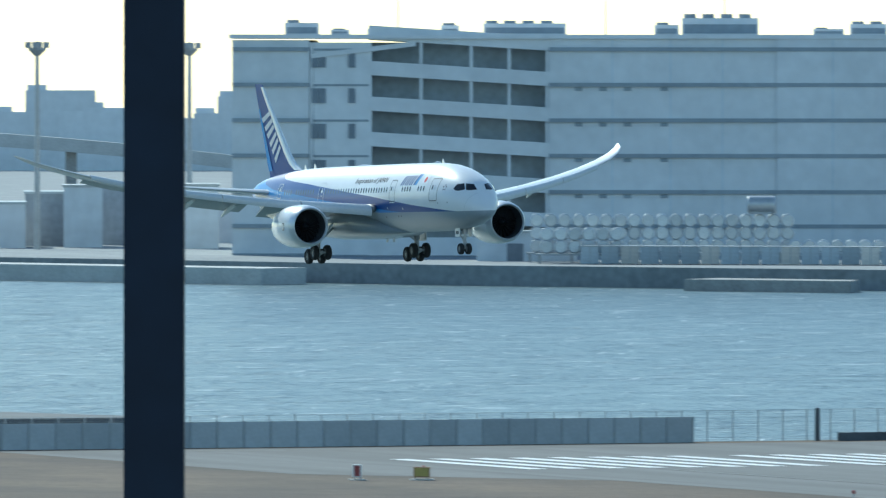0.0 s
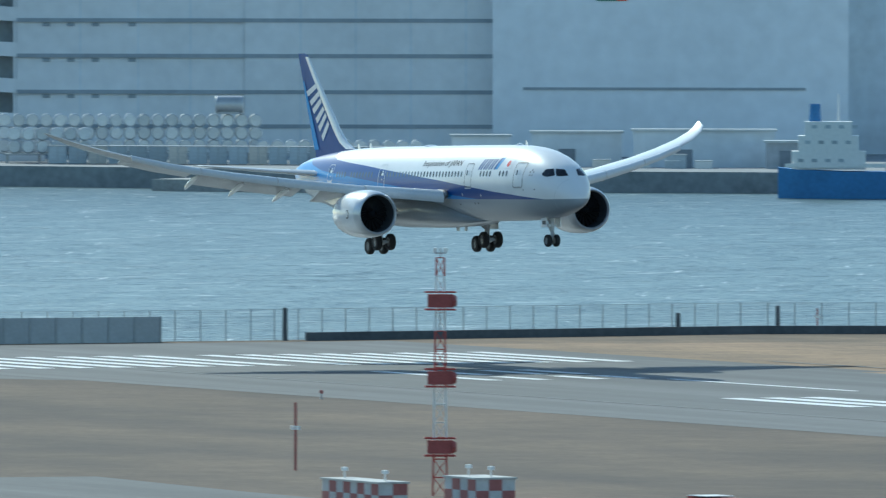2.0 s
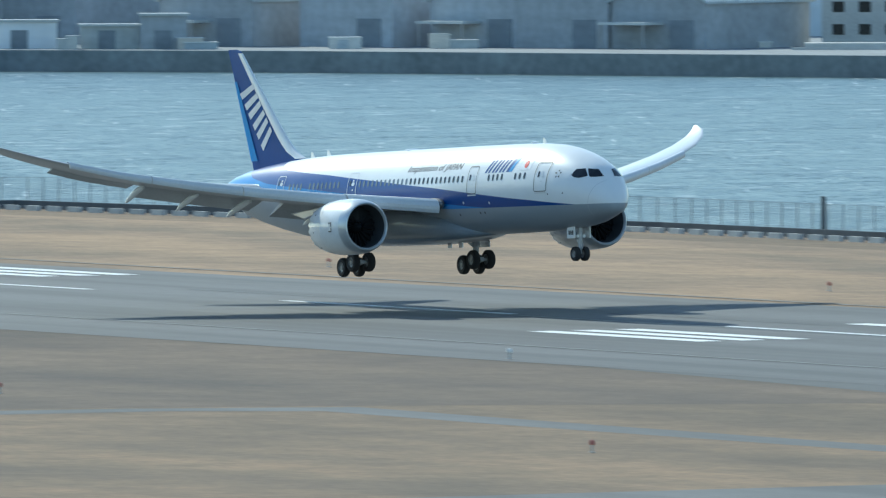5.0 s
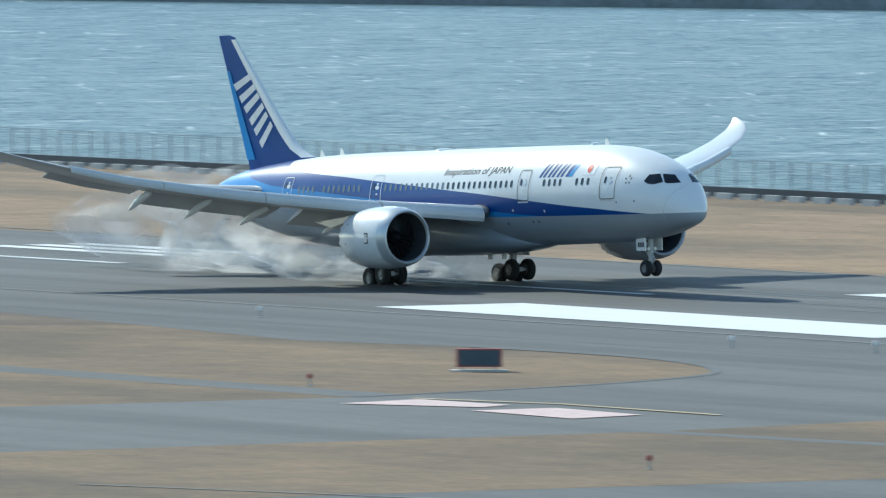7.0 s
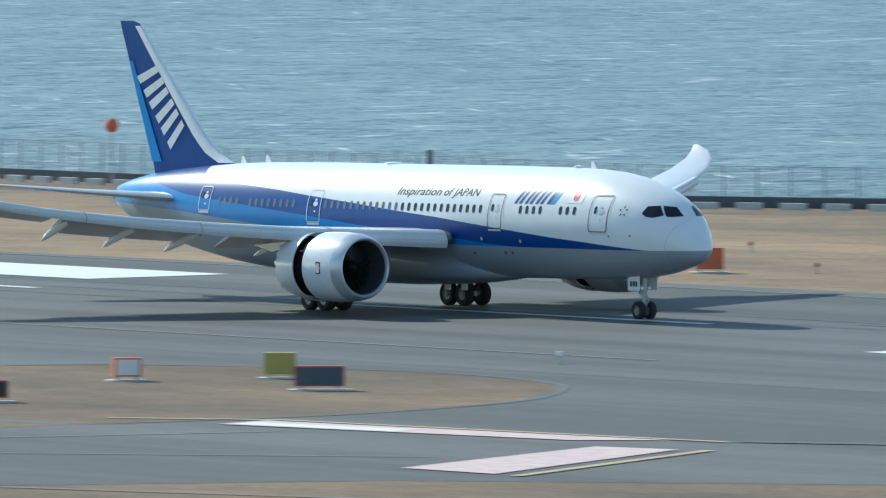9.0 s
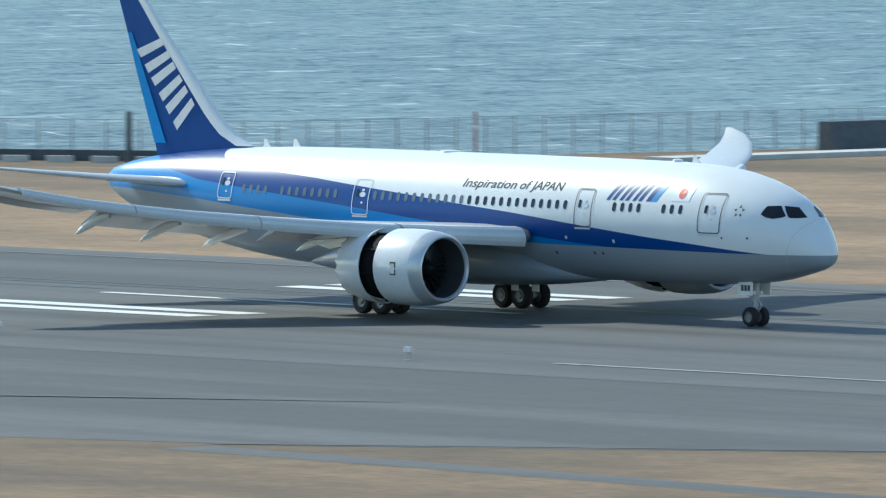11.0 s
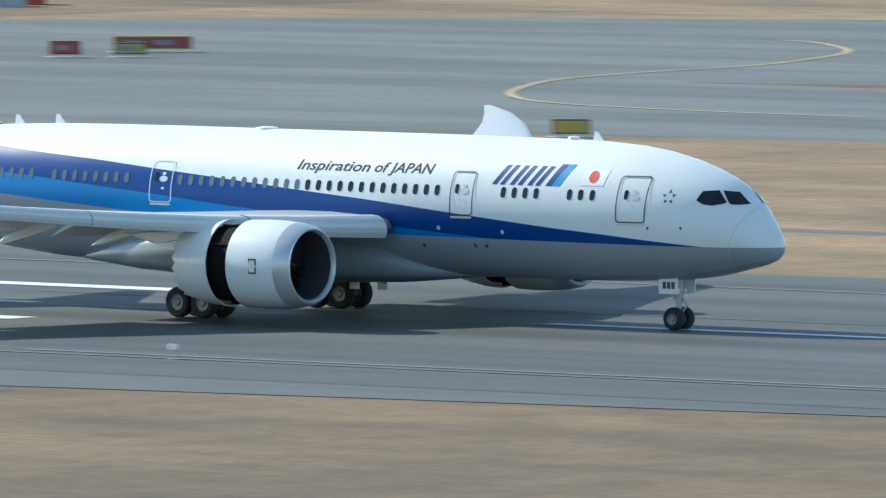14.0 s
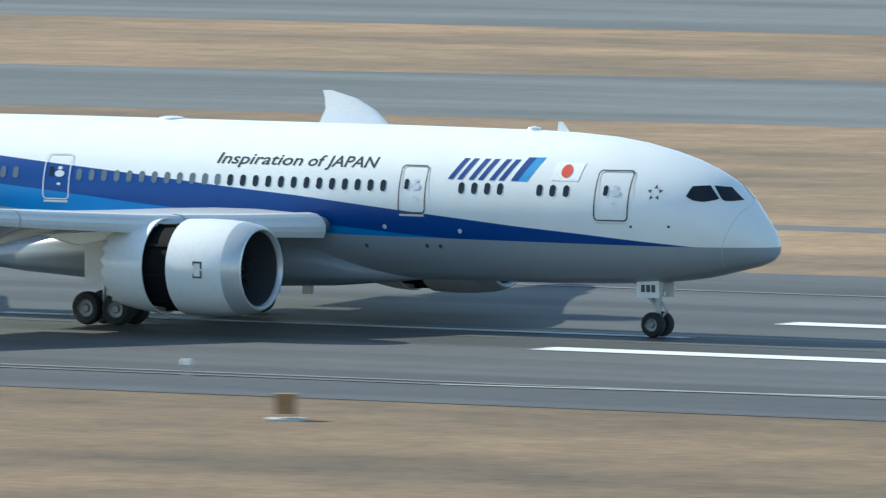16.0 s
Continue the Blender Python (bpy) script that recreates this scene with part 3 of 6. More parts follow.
for a, b in zip(G[2:-1], G[3:]):
    for p, ang in along([a, b], 3.2):
        curb.box(-0.9, -0.25, 0, 0.9, 0.25, 0.45, Matrix.Translation((p.x + 1.0, p.y - 3.2, 0)) @ Matrix.Rotation(ang, 4, "Z"))
tagged(part("kerb_block", curb, PALE_CONCRETE), "row of pale concrete kerb blocks before the seawall", "kerb", "", "stuff")

# dark sea embankment that runs away from the runway
emb = Shape()
for a, b in (((-687, 662), (-688, 792)), ((-688, 800), (-694, 1200))):
    emb.add([(a[0], a[1], 0), (b[0], b[1], 0), (b[0] - 2, b[1], 0), (a[0] - 2, a[1], 0), (a[0] - 1, a[1], 2.1), (b[0] - 1, b[1], 2.1), (b[0] - 2, b[1], 2.1), (a[0] - 2, a[1], 2.1)],
            [(3, 2, 1, 0), (4, 5, 6, 7), (0, 1, 5, 4), (1, 2, 6, 5), (2, 3, 7, 6), (3, 0, 4, 7)])
setting("embankment", emb, DARK_CONCRETE, "dark sea embankment wall beside the airfield")
setting("embankment", slab([(-683, 640), (-680, 640), (-684, 800), (-688, 800)], 0, 0.35), PALE_CONCRETE, "pale concrete apron along the embankment")

wall_t = thing("blast_wall", Matrix(), "grey ribbed panel wall at the end of the runway", "wall", "", "")
panel = Shape().box(-0.06, -1.22, 0, 0.06, 1.22, 2.25).mesh("panel", material("grey_wall_panel", (0.44, 0.46, 0.47), 0.7, scale=0.4, vary=0.12, per_object=0.14))
rib = Shape().box(-0.02, -0.07, 0, 0.16, 0.07, 2.3).mesh("rib", STEEL)
for k in range(56):
    for nm, me, dy in (("panel", panel, 0), ("rib", rib, 1.25)):
        q = new(nm, me)
        q.parent, q.location = wall_t, (-1111.5, 490 - 2.5 * k + dy, 0)

# ---- things on the airfield ----
WORN_LETTER = material("worn_grey_lettering_paint", (0.27, 0.25, 0.26), 0.7, scale=3, vary=0.3)
OCHRE = material("weathered_ochre_paint", (0.33, 0.19, 0.09), 0.7, scale=2, vary=0.25)


def sign_box(name, x, y, w, h, d, face, body, label, turn, group="", bars=0):
    t = thing(name, pose(x, y, 0, 0, 0, turn), label, "sign", group)
    s = Shape()
    s.box(-w / 2, -d / 2, 0.25, w / 2, d / 2, 0.25 + h)
    part("case", s, body, t)
    part("face", Shape().box(-w / 2 + 0.12, -d / 2 - 0.03, 0.33, w / 2 - 0.12, -d / 2 - 0.004, 0.17 + h), face, t)
    for k in (-1, 1):
        part("leg", Shape().box(k * w * 0.35 - 0.06, -0.06, 0, k * w * 0.35 + 0.06, 0.06, 0.3), STEEL, t)
    part("base_slab", Shape().box(-w / 2 - 0.3, -d / 2 - 0.3, 0, w / 2 + 0.3, d / 2 + 0.3, 0.08), PALE_CONCRETE, t)
    for k in range(bars):
        x0 = -w * 0.36 + k * w * 0.74 / bars
        part("lettering_bar", Shape().box(x0, -d / 2 - 0.045, 0.25 + h * 0.3, x0 + w * 0.5 / bars, -d / 2 - 0.034, 0.25 + h * 0.7), WORN_LETTER, t)
    return t


def edge_light(x, y, label="small squat runway edge light", mat=SIGN_YELLOW):
    t = thing("edge_light", pose(x, y, 0), label, "light", "airfield edge lights")
    part("stem", Shape().turn([(0, 0.14), (0.06, 0.14), (0.08, 0.05), (0.42, 0.05)], "z", n=10), STEEL, t)
    part("lamp_head", Shape().turn([(0.42, 0.02), (0.44, 0.14), (0.58, 0.15), (0.68, 0.1), (0.72, 0.0)], "z", n=12), mat, t, "", True)
    return t


sign_box("taxiway_sign", -546, 424, 2.5, 1.0, 0.7, SLATE, BRICK_RED, "slate-faced taxiway sign in a faded red case on dry grass", 52)
sign_box("taxiway_sign", -557, 430, 1.6, 1.1, 0.7, SIGN_YELLOW, SIGN_YELLOW, "yellow taxiway sign box on dry grass", 52)
sign_box("taxiway_sign", -560, 422.5, 1.4, 0.95, 0.8, SIGN_WHITE, ORANGE, "grey and orange equipment box on dry grass", 60)
sign_box("taxiway_sign", -560, 399, 2.2, 1.0, 0.6, RED, SIGN_WHITE, "red-faced runway holding sign on dry grass", 52, "", 2)
sign_box("taxiway_sign", -548, 403, 5.0, 0.85, 0.6, SIGN_BLACK, BRICK_RED, "long low dark taxiway sign board with bars", 52, "", 5)
sign_box("taxiway_sign", -633, 418.5, 2.5, 1.0, 0.7, SLATE, BRICK_RED, "slate-faced taxiway sign with red ends on dry grass", 55)
sign_box("taxiway_sign", -587.2, 533, 2.6, 1.2, 0.6, RED, RED, "red distance sign box beside the runway", 52)
sign_box("taxiway_sign", -583.3, 533.6, 1.8, 0.9, 0.6, ORANGE, ORANGE, "orange sign box beside the runway", 52)
sign_box("taxiway_sign", -590.2, 531, 1.5, 1.1, 0.6, SIGN_YELLOW, SIGN_BLACK, "small yellow sign box beside the runway", 52)
sign_box("taxiway_sign", -645, 530.7, 1.7, 1.3, 0.8, ORANGE, ORANGE, "orange equipment box on the grass strip", 52)
sign_box("taxiway_sign", -599.5, 725.6, 2.1, 0.9, 0.6, RED, SIGN_BLACK, "red holding sign by the far taxiway", 40, "", 1)
sign_box("taxiway_sign", -601.2, 737.1, 5.4, 0.9, 0.6, BRICK_RED, SIGN_YELLOW, "long red and yellow sign by the far taxiway", 40, "", 2)
sign_box("taxiway_sign", -596, 728.3, 2.2, 0.8, 0.6, SIGN_YELLOW, SIGN_BLACK, "yellow sign box by the far taxiway", 40, "", 1)
sign_box("taxiway_sign", -510, 742.3, 5.5, 0.85, 0.6, BRICK_RED, BRICK_RED, "long red sign box on the far grass", 36)
sign_box("taxiway_sign", -507.8, 746.3, 1.3, 0.95, 0.6, OCHRE, OCHRE, "brown equipment box beside a red sign", 36)
sign_box("taxiway_sign", -493.2, 643.5, 2.2, 0.85, 0.6, SIGN_YELLOW, SIGN_BLACK, "yellow taxiway sign on the grass strip", 36)
sign_box("taxiway_sign", -266.4, 435.2, 0.75, 0.75, 0.6, OCHRE, OCHRE, "weathered ochre marker box on dry grass", 30)
sign_box("taxiway_sign", -660.5, 709.5, 2.1, 0.9, 0.6, SIGN_YELLOW, SIGN_BLACK, "yellow sign box beside the embankment", 42)
sign_box("taxiway_sign", -1021.1, 427.6, 1.3, 0.8, 1.0, SIGN_YELLOW, OCHRE, "yellow equipment box at the runway threshold", 67)
sign_box("taxiway_sign", -1023, 422.8, 0.7, 1.0, 0.9, BRICK_RED, SIGN_WHITE, "small red and white box at the threshold", 67)
for x, y in ((-560, 450.7), (-650, 447), (-668, 553), (-530, 452), (-434, 453), (-497, 450), (-283, 455), (-700, 447), (-640, 450), (-370, 455), (-1036, 434), (-965, 440), (-845, 444), (-770, 445),
             (-940, 527), (-1000, 524), (-870, 530), (-800, 532), (-640, 535), (-566, 540), (-500, 541), (-623, 401), (-652, 382), (-542, 368), (-763, 395), (-740, 392), (-650, 686), (-664, 676)):
    edge_light(x, y, mat=SIGN_WHITE if y > 440 and y < 460 else BRICK_RED)

# long red barrier box on the grass
bar = thing("barrier_box", pose(-732, 364.5, 0, 0, 0, 8), "long low red painted barrier box on a concrete strip", "barrier")
part("body", Shape().box(-9.3, -0.9, 0.1, 9.3, 0.9, 1.75), BRICK_RED, bar)
part("end_plate", Shape().box(-9.8, -1.0, 0.1, -9.3, 1.0, 1.82), RED, bar)
part("end_plate", Shape().box(9.3, -1.0, 0.1, 9.9, 1.0, 1.82), RED, bar)
part("cap", Shape().box(-9.8, -1.0, 1.822, -7.8, 1.0, 1.87), SIGN_WHITE, bar, "white edge cap")
part("cap", Shape().box(8.6, -1.0, 1.822, 9.9, 1.0, 1.87), SIGN_WHITE, bar, "white edge cap")
part("base_slab", Shape().box(-11, -2.4, 0, 13, 1.6, 0.1), PALE_CONCRETE, bar)
for x, y, h in ((-739.5, 352, 1.9), (-727.5, 356, 2.0)):
    b = thing("bollard", pose(x, y, 0), "short red painted marker post on dry grass", "post", "red marker posts")
    part("pillar", Shape().turn([(0, 0.42), (h * 0.85, 0.42), (h * 0.86, 0.5), (h, 0.5), (h, 0.0)], "z", n=14), BRICK_RED, b)


def chequered_hut(x, y, w, d, h=2.7):
    t = thing("equipment_hut", pose(x, y, 0), "red and white chequered equipment hut with roof lamps", "hut", "chequered huts")
    part("body", Shape().box(-w / 2, -d / 2, 0, w / 2, d / 2, h), FADED_WHITE, t)
    part("roof", Shape().box(-w / 2 - 0.1, -d / 2 - 0.1, h, w / 2 + 0.1, d / 2 + 0.1, h + 0.12), PALE_CONCRETE, t)
    nw, nd = round(w / 1.05), max(2, round(d / 0.95))
    for j in range(4):
        z0, z1 = j * h / 4, (j + 1) * h / 4
        for i in range(nw):
            if (i + j) % 2 == 0:
                part("panel", Shape().box(-w / 2 + i * w / nw, -d / 2 - 0.02, z0, -w / 2 + (i + 1) * w / nw, -d / 2 - 0.004, z1), FADED_RED, t)
        for i in range(nd):
            if (i + j + nw) % 2 == 0:
                part("panel", Shape().box(w / 2 + 0.004, -d / 2 + i * d / nd, z0, w / 2 + 0.02, -d / 2 + (i + 1) * d / nd, z1), FADED_RED, t)
    for k in (-1, 1):
        part("roof_lamp", Shape().turn([(h + 0.12, 0.05), (h + 0.55, 0.05), (h + 0.55, 0.2), (h + 0.75, 0.2), (h + 0.8, 0)], "z", (k * w * 0.36, 0, 0), 10), SIGN_WHITE, t)
    return t


FADED_WHITE = material("faded_white_panel_paint", (0.55, 0.55, 0.54), 0.7, scale=1.5, vary=0.2)
FADED_RED = material("faded_red_panel_paint", (0.36, 0.13, 0.12), 0.7, scale=1.5, vary=0.25)
chequered_hut(-748.3, 344.05, 8.0, 1.9)
chequered_hut(-750.5, 352.65, 4.4, 2.6)
block = thing("marker_block", pose(-737.5, 341.6, 0, 0, 0, 20), "yellow tapered marker block on the grass", "marker")
part("body", Shape().loft([[(-k, -0.7 * k, z), (k, -0.7 * k, z), (k, 0.7 * k, z), (-k, 0.7 * k, z)] for z, k in ((0.0, 0.95), (0.15, 0.98), (0.95, 0.72), (1.05, 0.62))]), SIGN_YELLOW, block)


def lattice_mast(x, y, h, turn, arms, label, w=0.9):
    t = thing("lattice_mast", pose(x, y, 0, 0, 0, turn), label, "mast")
    n = int(h / 1.1)
    for i in range(n):
        s = Shape()
        z0, z1 = h * i / n, h * (i + 1) / n
        w0, w1 = w * (1 - 0.45 * i / n) / 2, w * (1 - 0.45 * (i + 1) / n) / 2
        c0, c1 = [(-w0, -w0), (w0, -w0), (w0, w0), (-w0, w0)], [(-w1, -w1), (w1, -w1), (w1, w1), (-w1, w1)]
        for k in range(4):
            s.tube((*c0[k], z0), (*c1[k], z1), 0.06, n=5)
            s.tube((*c0[k], z0), (*c1[(k + 1) % 4], z1), 0.035, n=4)
            s.tube((*c1[k], z1), (*c1[(k + 1) % 4], z1), 0.035, n=4)
        part("lattice_section", s, RED if (i // 3) % 2 == 0 else SIGN_WHITE, t)
    for z in arms:
        s = Shape()
        s.box(-0.8, -0.9, z - 0.42, 0.8, -0.5, z + 0.42)
        s.turn([(0.8, 0.42), (1.02, 0.32), (1.06, 0.0)], "x", (0, -0.7, z), 10)
        part("antenna", s, BRICK_RED, t)
        for zz in (z - 0.55, z + 0.55):
            fr = Shape()
            fr.tube((-0.95, -1.0, zz), (0.95, -1.0, zz), 0.05, n=5), fr.tube((-0.95, 0.2, zz), (0.95, 0.2, zz), 0.05, n=5)
            fr.tube((-0.95, -1.0, zz), (-0.95, 0.2, zz), 0.05, n=5), fr.tube((0.95, -1.0, zz), (0.95, 0.2, zz), 0.05, n=5)
            part("antenna_frame", fr, RED, t)
    top = Shape().tube((0, 0, h), (0, 0, h + 0.6), 0.05, n=6)
    top.tube((-0.35, 0, h + 0.3), (0.35, 0, h + 0.3), 0.04, n=5)
    part("lamp_bracket", top, STEEL, t)
    for k in (-1, 1):
        part("obstruction_lamp", Shape().turn([(h + 0.32, 0.1), (h + 0.6, 0.12), (h + 0.66, 0.0)], "z", (k * 0.33, 0, 0), 8), SIGN_WHITE, t)
    return t


TOWER_XY = (-789.5, 368.2)
lattice_mast(*TOWER_XY, 15.0, 65, (3.1, 7.45, 12.3), "red and white lattice antenna mast with three red antennas")
mast2 = lattice_mast(-777, 558, 8.6, 55, (), "red and white lattice mast with slatted panels on the grass strip", 1.1)
for k in range(6):
    part("panel_slat", Shape().box(-1.0, -0.7, 7.3 + 0.32 * k, 1.0, -0.55, 7.52 + 0.32 * k), BRICK_RED if k % 2 == 0 else SIGN_WHITE, mast2)
for x, y, h in ((-1112, 503.5, 2.9), (-1117, 566, 3.4), (-985, 599.5, 3.4), (-893, 599.4, 3.2), (-760, 600, 3.2), (-704, 612, 3.5), (-689, 700, 3.2), (-690, 765, 3.2), (-1120, 556, 2.4), (-1118, 545, 1.9)):
    t = thing("post", pose(x, y, 0), "dark weathered steel post at the fence", "post", "dark fence posts")
    part("shaft", Shape().turn([(0, 0.24), (h, 0.2), (h + 0.05, 0.0)], "z", n=10), DARK_CONCRETE, t)
for x, y, h in ((-1118, 559, 2.2), (-1060, 590, 3.0), (-770, 566, 3.6), (-700, 640, 3.0), (-831.8, 377.4, 4.5)):
    t = thing("marker_mast", pose(x, y, 0), "thin red and white marker mast with a small crossbar", "mast", "thin marker masts")
    part("shaft", Shape().tube((0, 0, 0), (0, 0, h), 0.09, n=8), BRICK_RED, t)
    part("crossbar", Shape().box(-0.6, -0.08, h * 0.6, 0.6, 0.08, h * 0.6 + 0.25), SIGN_WHITE, t)
# orange ball on a thin mast
ws = thing("windsock", pose(-763, 574.4, 0), "orange ball marker on a thin mast by the sea", "marker")
part("shaft", Shape().tube((0, 0, 0), (0, 0, 5.3), 0.06, n=8), STEEL, ws)
part("ball", Shape().turn([(4.85, 0.0), (4.95, 0.3), (5.2, 0.48), (5.5, 0.48), (5.8, 0.3), (5.9, 0.0)], "z", n=16), ORANGE, ws, "", True)
cab = thing("equipment_cabinet", pose(-1113.5, 575, 0), "small blue-grey steel cabinet at the fence", "cabinet")
part("body", Shape().box(-0.6, -0.6, 0, 0.6, 0.6, 1.6), CONTAINER_A, cab)
part("lid", Shape().box(-0.7, -0.7, 1.6, 0.7, 0.7, 1.7), STEEL, cab)

# clutter beyond the far taxiway
for x, y, w, h, mat, lab in ((-684.6, 778.5, 17.5, 1.2, PALE_CONCRETE, "pale concrete block on the sea embankment"), (-674, 791, 4.3, 2.3, STEEL, "grey steel equipment cage by the embankment"),
                             (-673, 811, 1.5, 1.5, RED, "red equipment cabin by the far grass"), (-671.5, 806, 2.6, 1.0, CONTAINER_A, "low blue-grey equipment box by the far grass"), (-660, 852, 16, 1.5, CONTAINER_A, "long grey-blue equipment wall by the far grass")):
    t = thing("equipment_block", pose(x, y, 0, 0, 0, 42), lab, "block")
    part("body", Shape().box(-w / 2, -1.2, 0, w / 2, 1.2, h), mat, t)
    part("lid", Shape().box(-w / 2 - 0.1, -1.3, h, w / 2 + 0.1, 1.3, h + 0.15), STEEL, t)


# ---- the terminal deck from which the scene is seen ----
setting("terminal_building", slab([(-12, -60), (40, -60), (40, 5), (-12, 5)], 0, 32.0), PALE_CONCRETE, "plain concrete terminal block under the viewing deck")
pole = thing("deck_post", pose(-11.155, 4.42, 32.0), "dark blue painted steel post of the deck railing", "post")
part("shaft", Shape().box(-0.026, -0.026, 0.012, 0.026, 0.026, 3.2, Matrix.Rotation(radians(67), 4, "Z")), DARK_STEEL, pole)
part("foot_plate", Shape().box(-0.1, -0.1, 0, 0.1, 0.1, 0.012), DARK_STEEL, pole)


# ---- the far shore ----
def site(az, r, z=0.0):
    """A place r metres from the deck, az degrees left of +y, whose local y points away from the deck."""
    a = radians(az)
    return Matrix.Translation((-r * math.sin(a), r * math.cos(a), z)) @ Matrix.Rotation(a, 4, "Z")


SHORE = [(-3900, 300), (-2400, 720), (-2100, 800), (-1990, 838), (-1915, 885), (-1880, 930), (-1800, 1000), (-1700, 1050), (-1500, 1140), (-1200, 1400), (-900, 2100)]
setting("quay", slab(SHORE + [(-1400, 4200), (-4600, 4200), (-4600, 300)], -6, 1.2), QUAY, "dark concrete quay of the industrial far shore")
Q = 1.2


def boxes(name, az, r, items, parent_label, category, group=""):
    """A building: items (part, x0, x1, depth0, depth1, z0, z1, material) in metres about its site."""
    t = thing(name, site(az, r), parent_label, category, group)
    for nm, x0, x1, d0, d1, z0, z1, mt in items:
        part(nm, Shape().box(x0, d0, z0, x1, d1, z1), mt, t)
    return t


# large ramped warehouse; its origin lies at its left corner
WR, WAZ = 2262.0, 68.063
wh = thing("warehouse", site(WAZ, WR), "large grey multi-storey warehouse with ramp openings and dark floor joints", "warehouse")
TURN = Matrix.Rotation(radians(-1.7), 4, "Z")
LV = [Q, 6.0, 11.6, 17.5, 23.3, 29.1, 34.9]
part("wall", Shape().box(0, 0, Q, 12.6, 60, 36.4, TURN), CLADDING, wh)
part("wall", Shape().box(51.8, 0, Q, 89, 60, 36.6, TURN), CLADDING, wh)
part("wall", Shape().box(89.01, -0.4, Q, 134, 60, 36.6, TURN), CLADDING, wh)
part("wall", Shape().box(12.61, 6, Q, 51.79, 60, 36.0, TURN), BAY_SHADE, wh, "recessed ramp bay coloured dark for its shade")
part("roof", Shape().box(-0.5, -0.6, 36.62, 134.4, 61, 37.3, TURN), CLADDING, wh)
part("wall", Shape().box(13.3, 0.15, Q, 22.3, 5.99, 36.0, TURN), CLADDING, wh, "stair tower beside the ramps")


def sloped(x0, x1, y0, y1, za, zb, h):
    """A bar that falls from za at x0 to zb at x1."""
    vs = [TURN @ Vector(p) for p in ((x0, y0, za), (x1, y0, zb), (x1, y1, zb), (x0, y1, za), (x0, y0, za + h), (x1, y0, zb + h), (x1, y1, zb + h), (x0, y1, za + h))]
    return Shape().add(vs, [(3, 2, 1, 0), (4, 5, 6, 7), (0, 1, 5, 4), (1, 2, 6, 5), (2, 3, 7, 6), (3, 0, 4, 7)])


for k, z in enumerate(LV):
    part("ramp_parapet", sloped(22.31, 51.79, 0.1, 0.8, z + (1.6 if k else -0.3), z - 0.2, 2.3 if k else 3.2), CLADDING, wh)
    part("ramp_deck", sloped(22.31, 51.79, 0.81, 5.99, z + (1.5 if k else -0.4), z - 0.3, 0.5), BAY_SHADE, wh)
    for x0, x1 in ((0, 12.6), (51.8, 134)):
        part("joint_strip", Shape().box(x0, -0.55, z - 0.32, x1, 0.0, z + 0.32, TURN), STRIP, wh)
    part("joint_strip", Shape().box(13.3, 0.05, z - 0.25, 22.3, 0.149, z + 0.1, TURN), STRIP, wh)
for x in (62, 71.5, 80, 98, 107, 116, 125):
    part("panel_seam", Shape().box(x, -0.46 if x > 89 else -0.06, Q, x + 0.25, -0.405 if x > 89 else -0.004, 36.5, TURN), CLADDING_C, wh)
for x in (12.7, 22.3, 30.6, 38.8, 45.0, 51.2):
    part("column", Shape().box(x, 0.2, Q, x + 0.5, 1.2, 36, TURN), CLADDING, wh)
for x in (13.2, 14.4, 19.2):
    for z in LV[1:-1]:
        part("opening", Shape().box(x - 0.2, -0.1, z + 2.8, x + 0.9, 0.09, z + 5.2, TURN), SHADE, wh)
part("ramp_beam", Shape().add([TURN @ Vector(p) for p in ((13, -0.2, 33.4), (30, -0.2, 35.4), (30, -0.2, 36.2), (13, -0.2, 34.2), (13, 0.09, 33.4), (30, 0.09, 35.4), (30, 0.09, 36.2), (13, 0.09, 34.2))],
                              [(0, 1, 2, 3), (7, 6, 5, 4), (0, 4, 5, 1), (2, 6, 7, 3), (1, 5, 6, 2), (3, 7, 4, 0)]), CLADDING, wh)
for x in (56, 60, 64, 70, 100, 110, 121):
    for z in LV[1:-1]:
        part("vent", Shape().box(x, -0.3, z - 1.0, x + 1.2, 0, z - 0.4, TURN), STRIP, wh)
for x0, x1, h in ((8.5, 14, 2.4), (16, 19, 1.0), (22, 24, 1.2), (34, 37, 1.9), (41, 54.5, 2.3), (69, 73, 2.0), (73.5, 86, 3.4), (95, 100, 1.2), (101, 107, 2.2), (112, 121, 1.6)):
    u = thing("roof_unit", site(WAZ, WR) @ TURN @ Matrix.Translation((x0, 4, 37.3)), "grey rooftop plant unit on the warehouse roof", "roof unit", "rooftop plant")
    part("case", Shape().box(0, 0, 0, x1 - x0, 5, h * 0.8), CLADDING, u)
    part("grille", Shape().box(0.3, -0.08, 0.2, x1 - x0 - 0.3, -0.005, h * 0.5), STRIP, u)
    for k in range(max(1, int((x1 - x0) / 3))):
        part("fan_head", Shape().turn([(h * 0.8, 1.0), (h, 1.0), (h, 0)], "z", (1.3 + 3 * k, 2.5, 0), 10), STRIP, u)
for x in (27, 61, 80.5):
    a = thing("antenna", site(WAZ, WR) @ TURN @ Matrix.Translation((x, 6, 37.3)), "thin rooftop antenna rod", "antenna", "rooftop antennas")
    part("rod", Shape().tube((0, 0, 0), (0, 0, 9), 0.12, 0.05, n=6), STEEL, a)

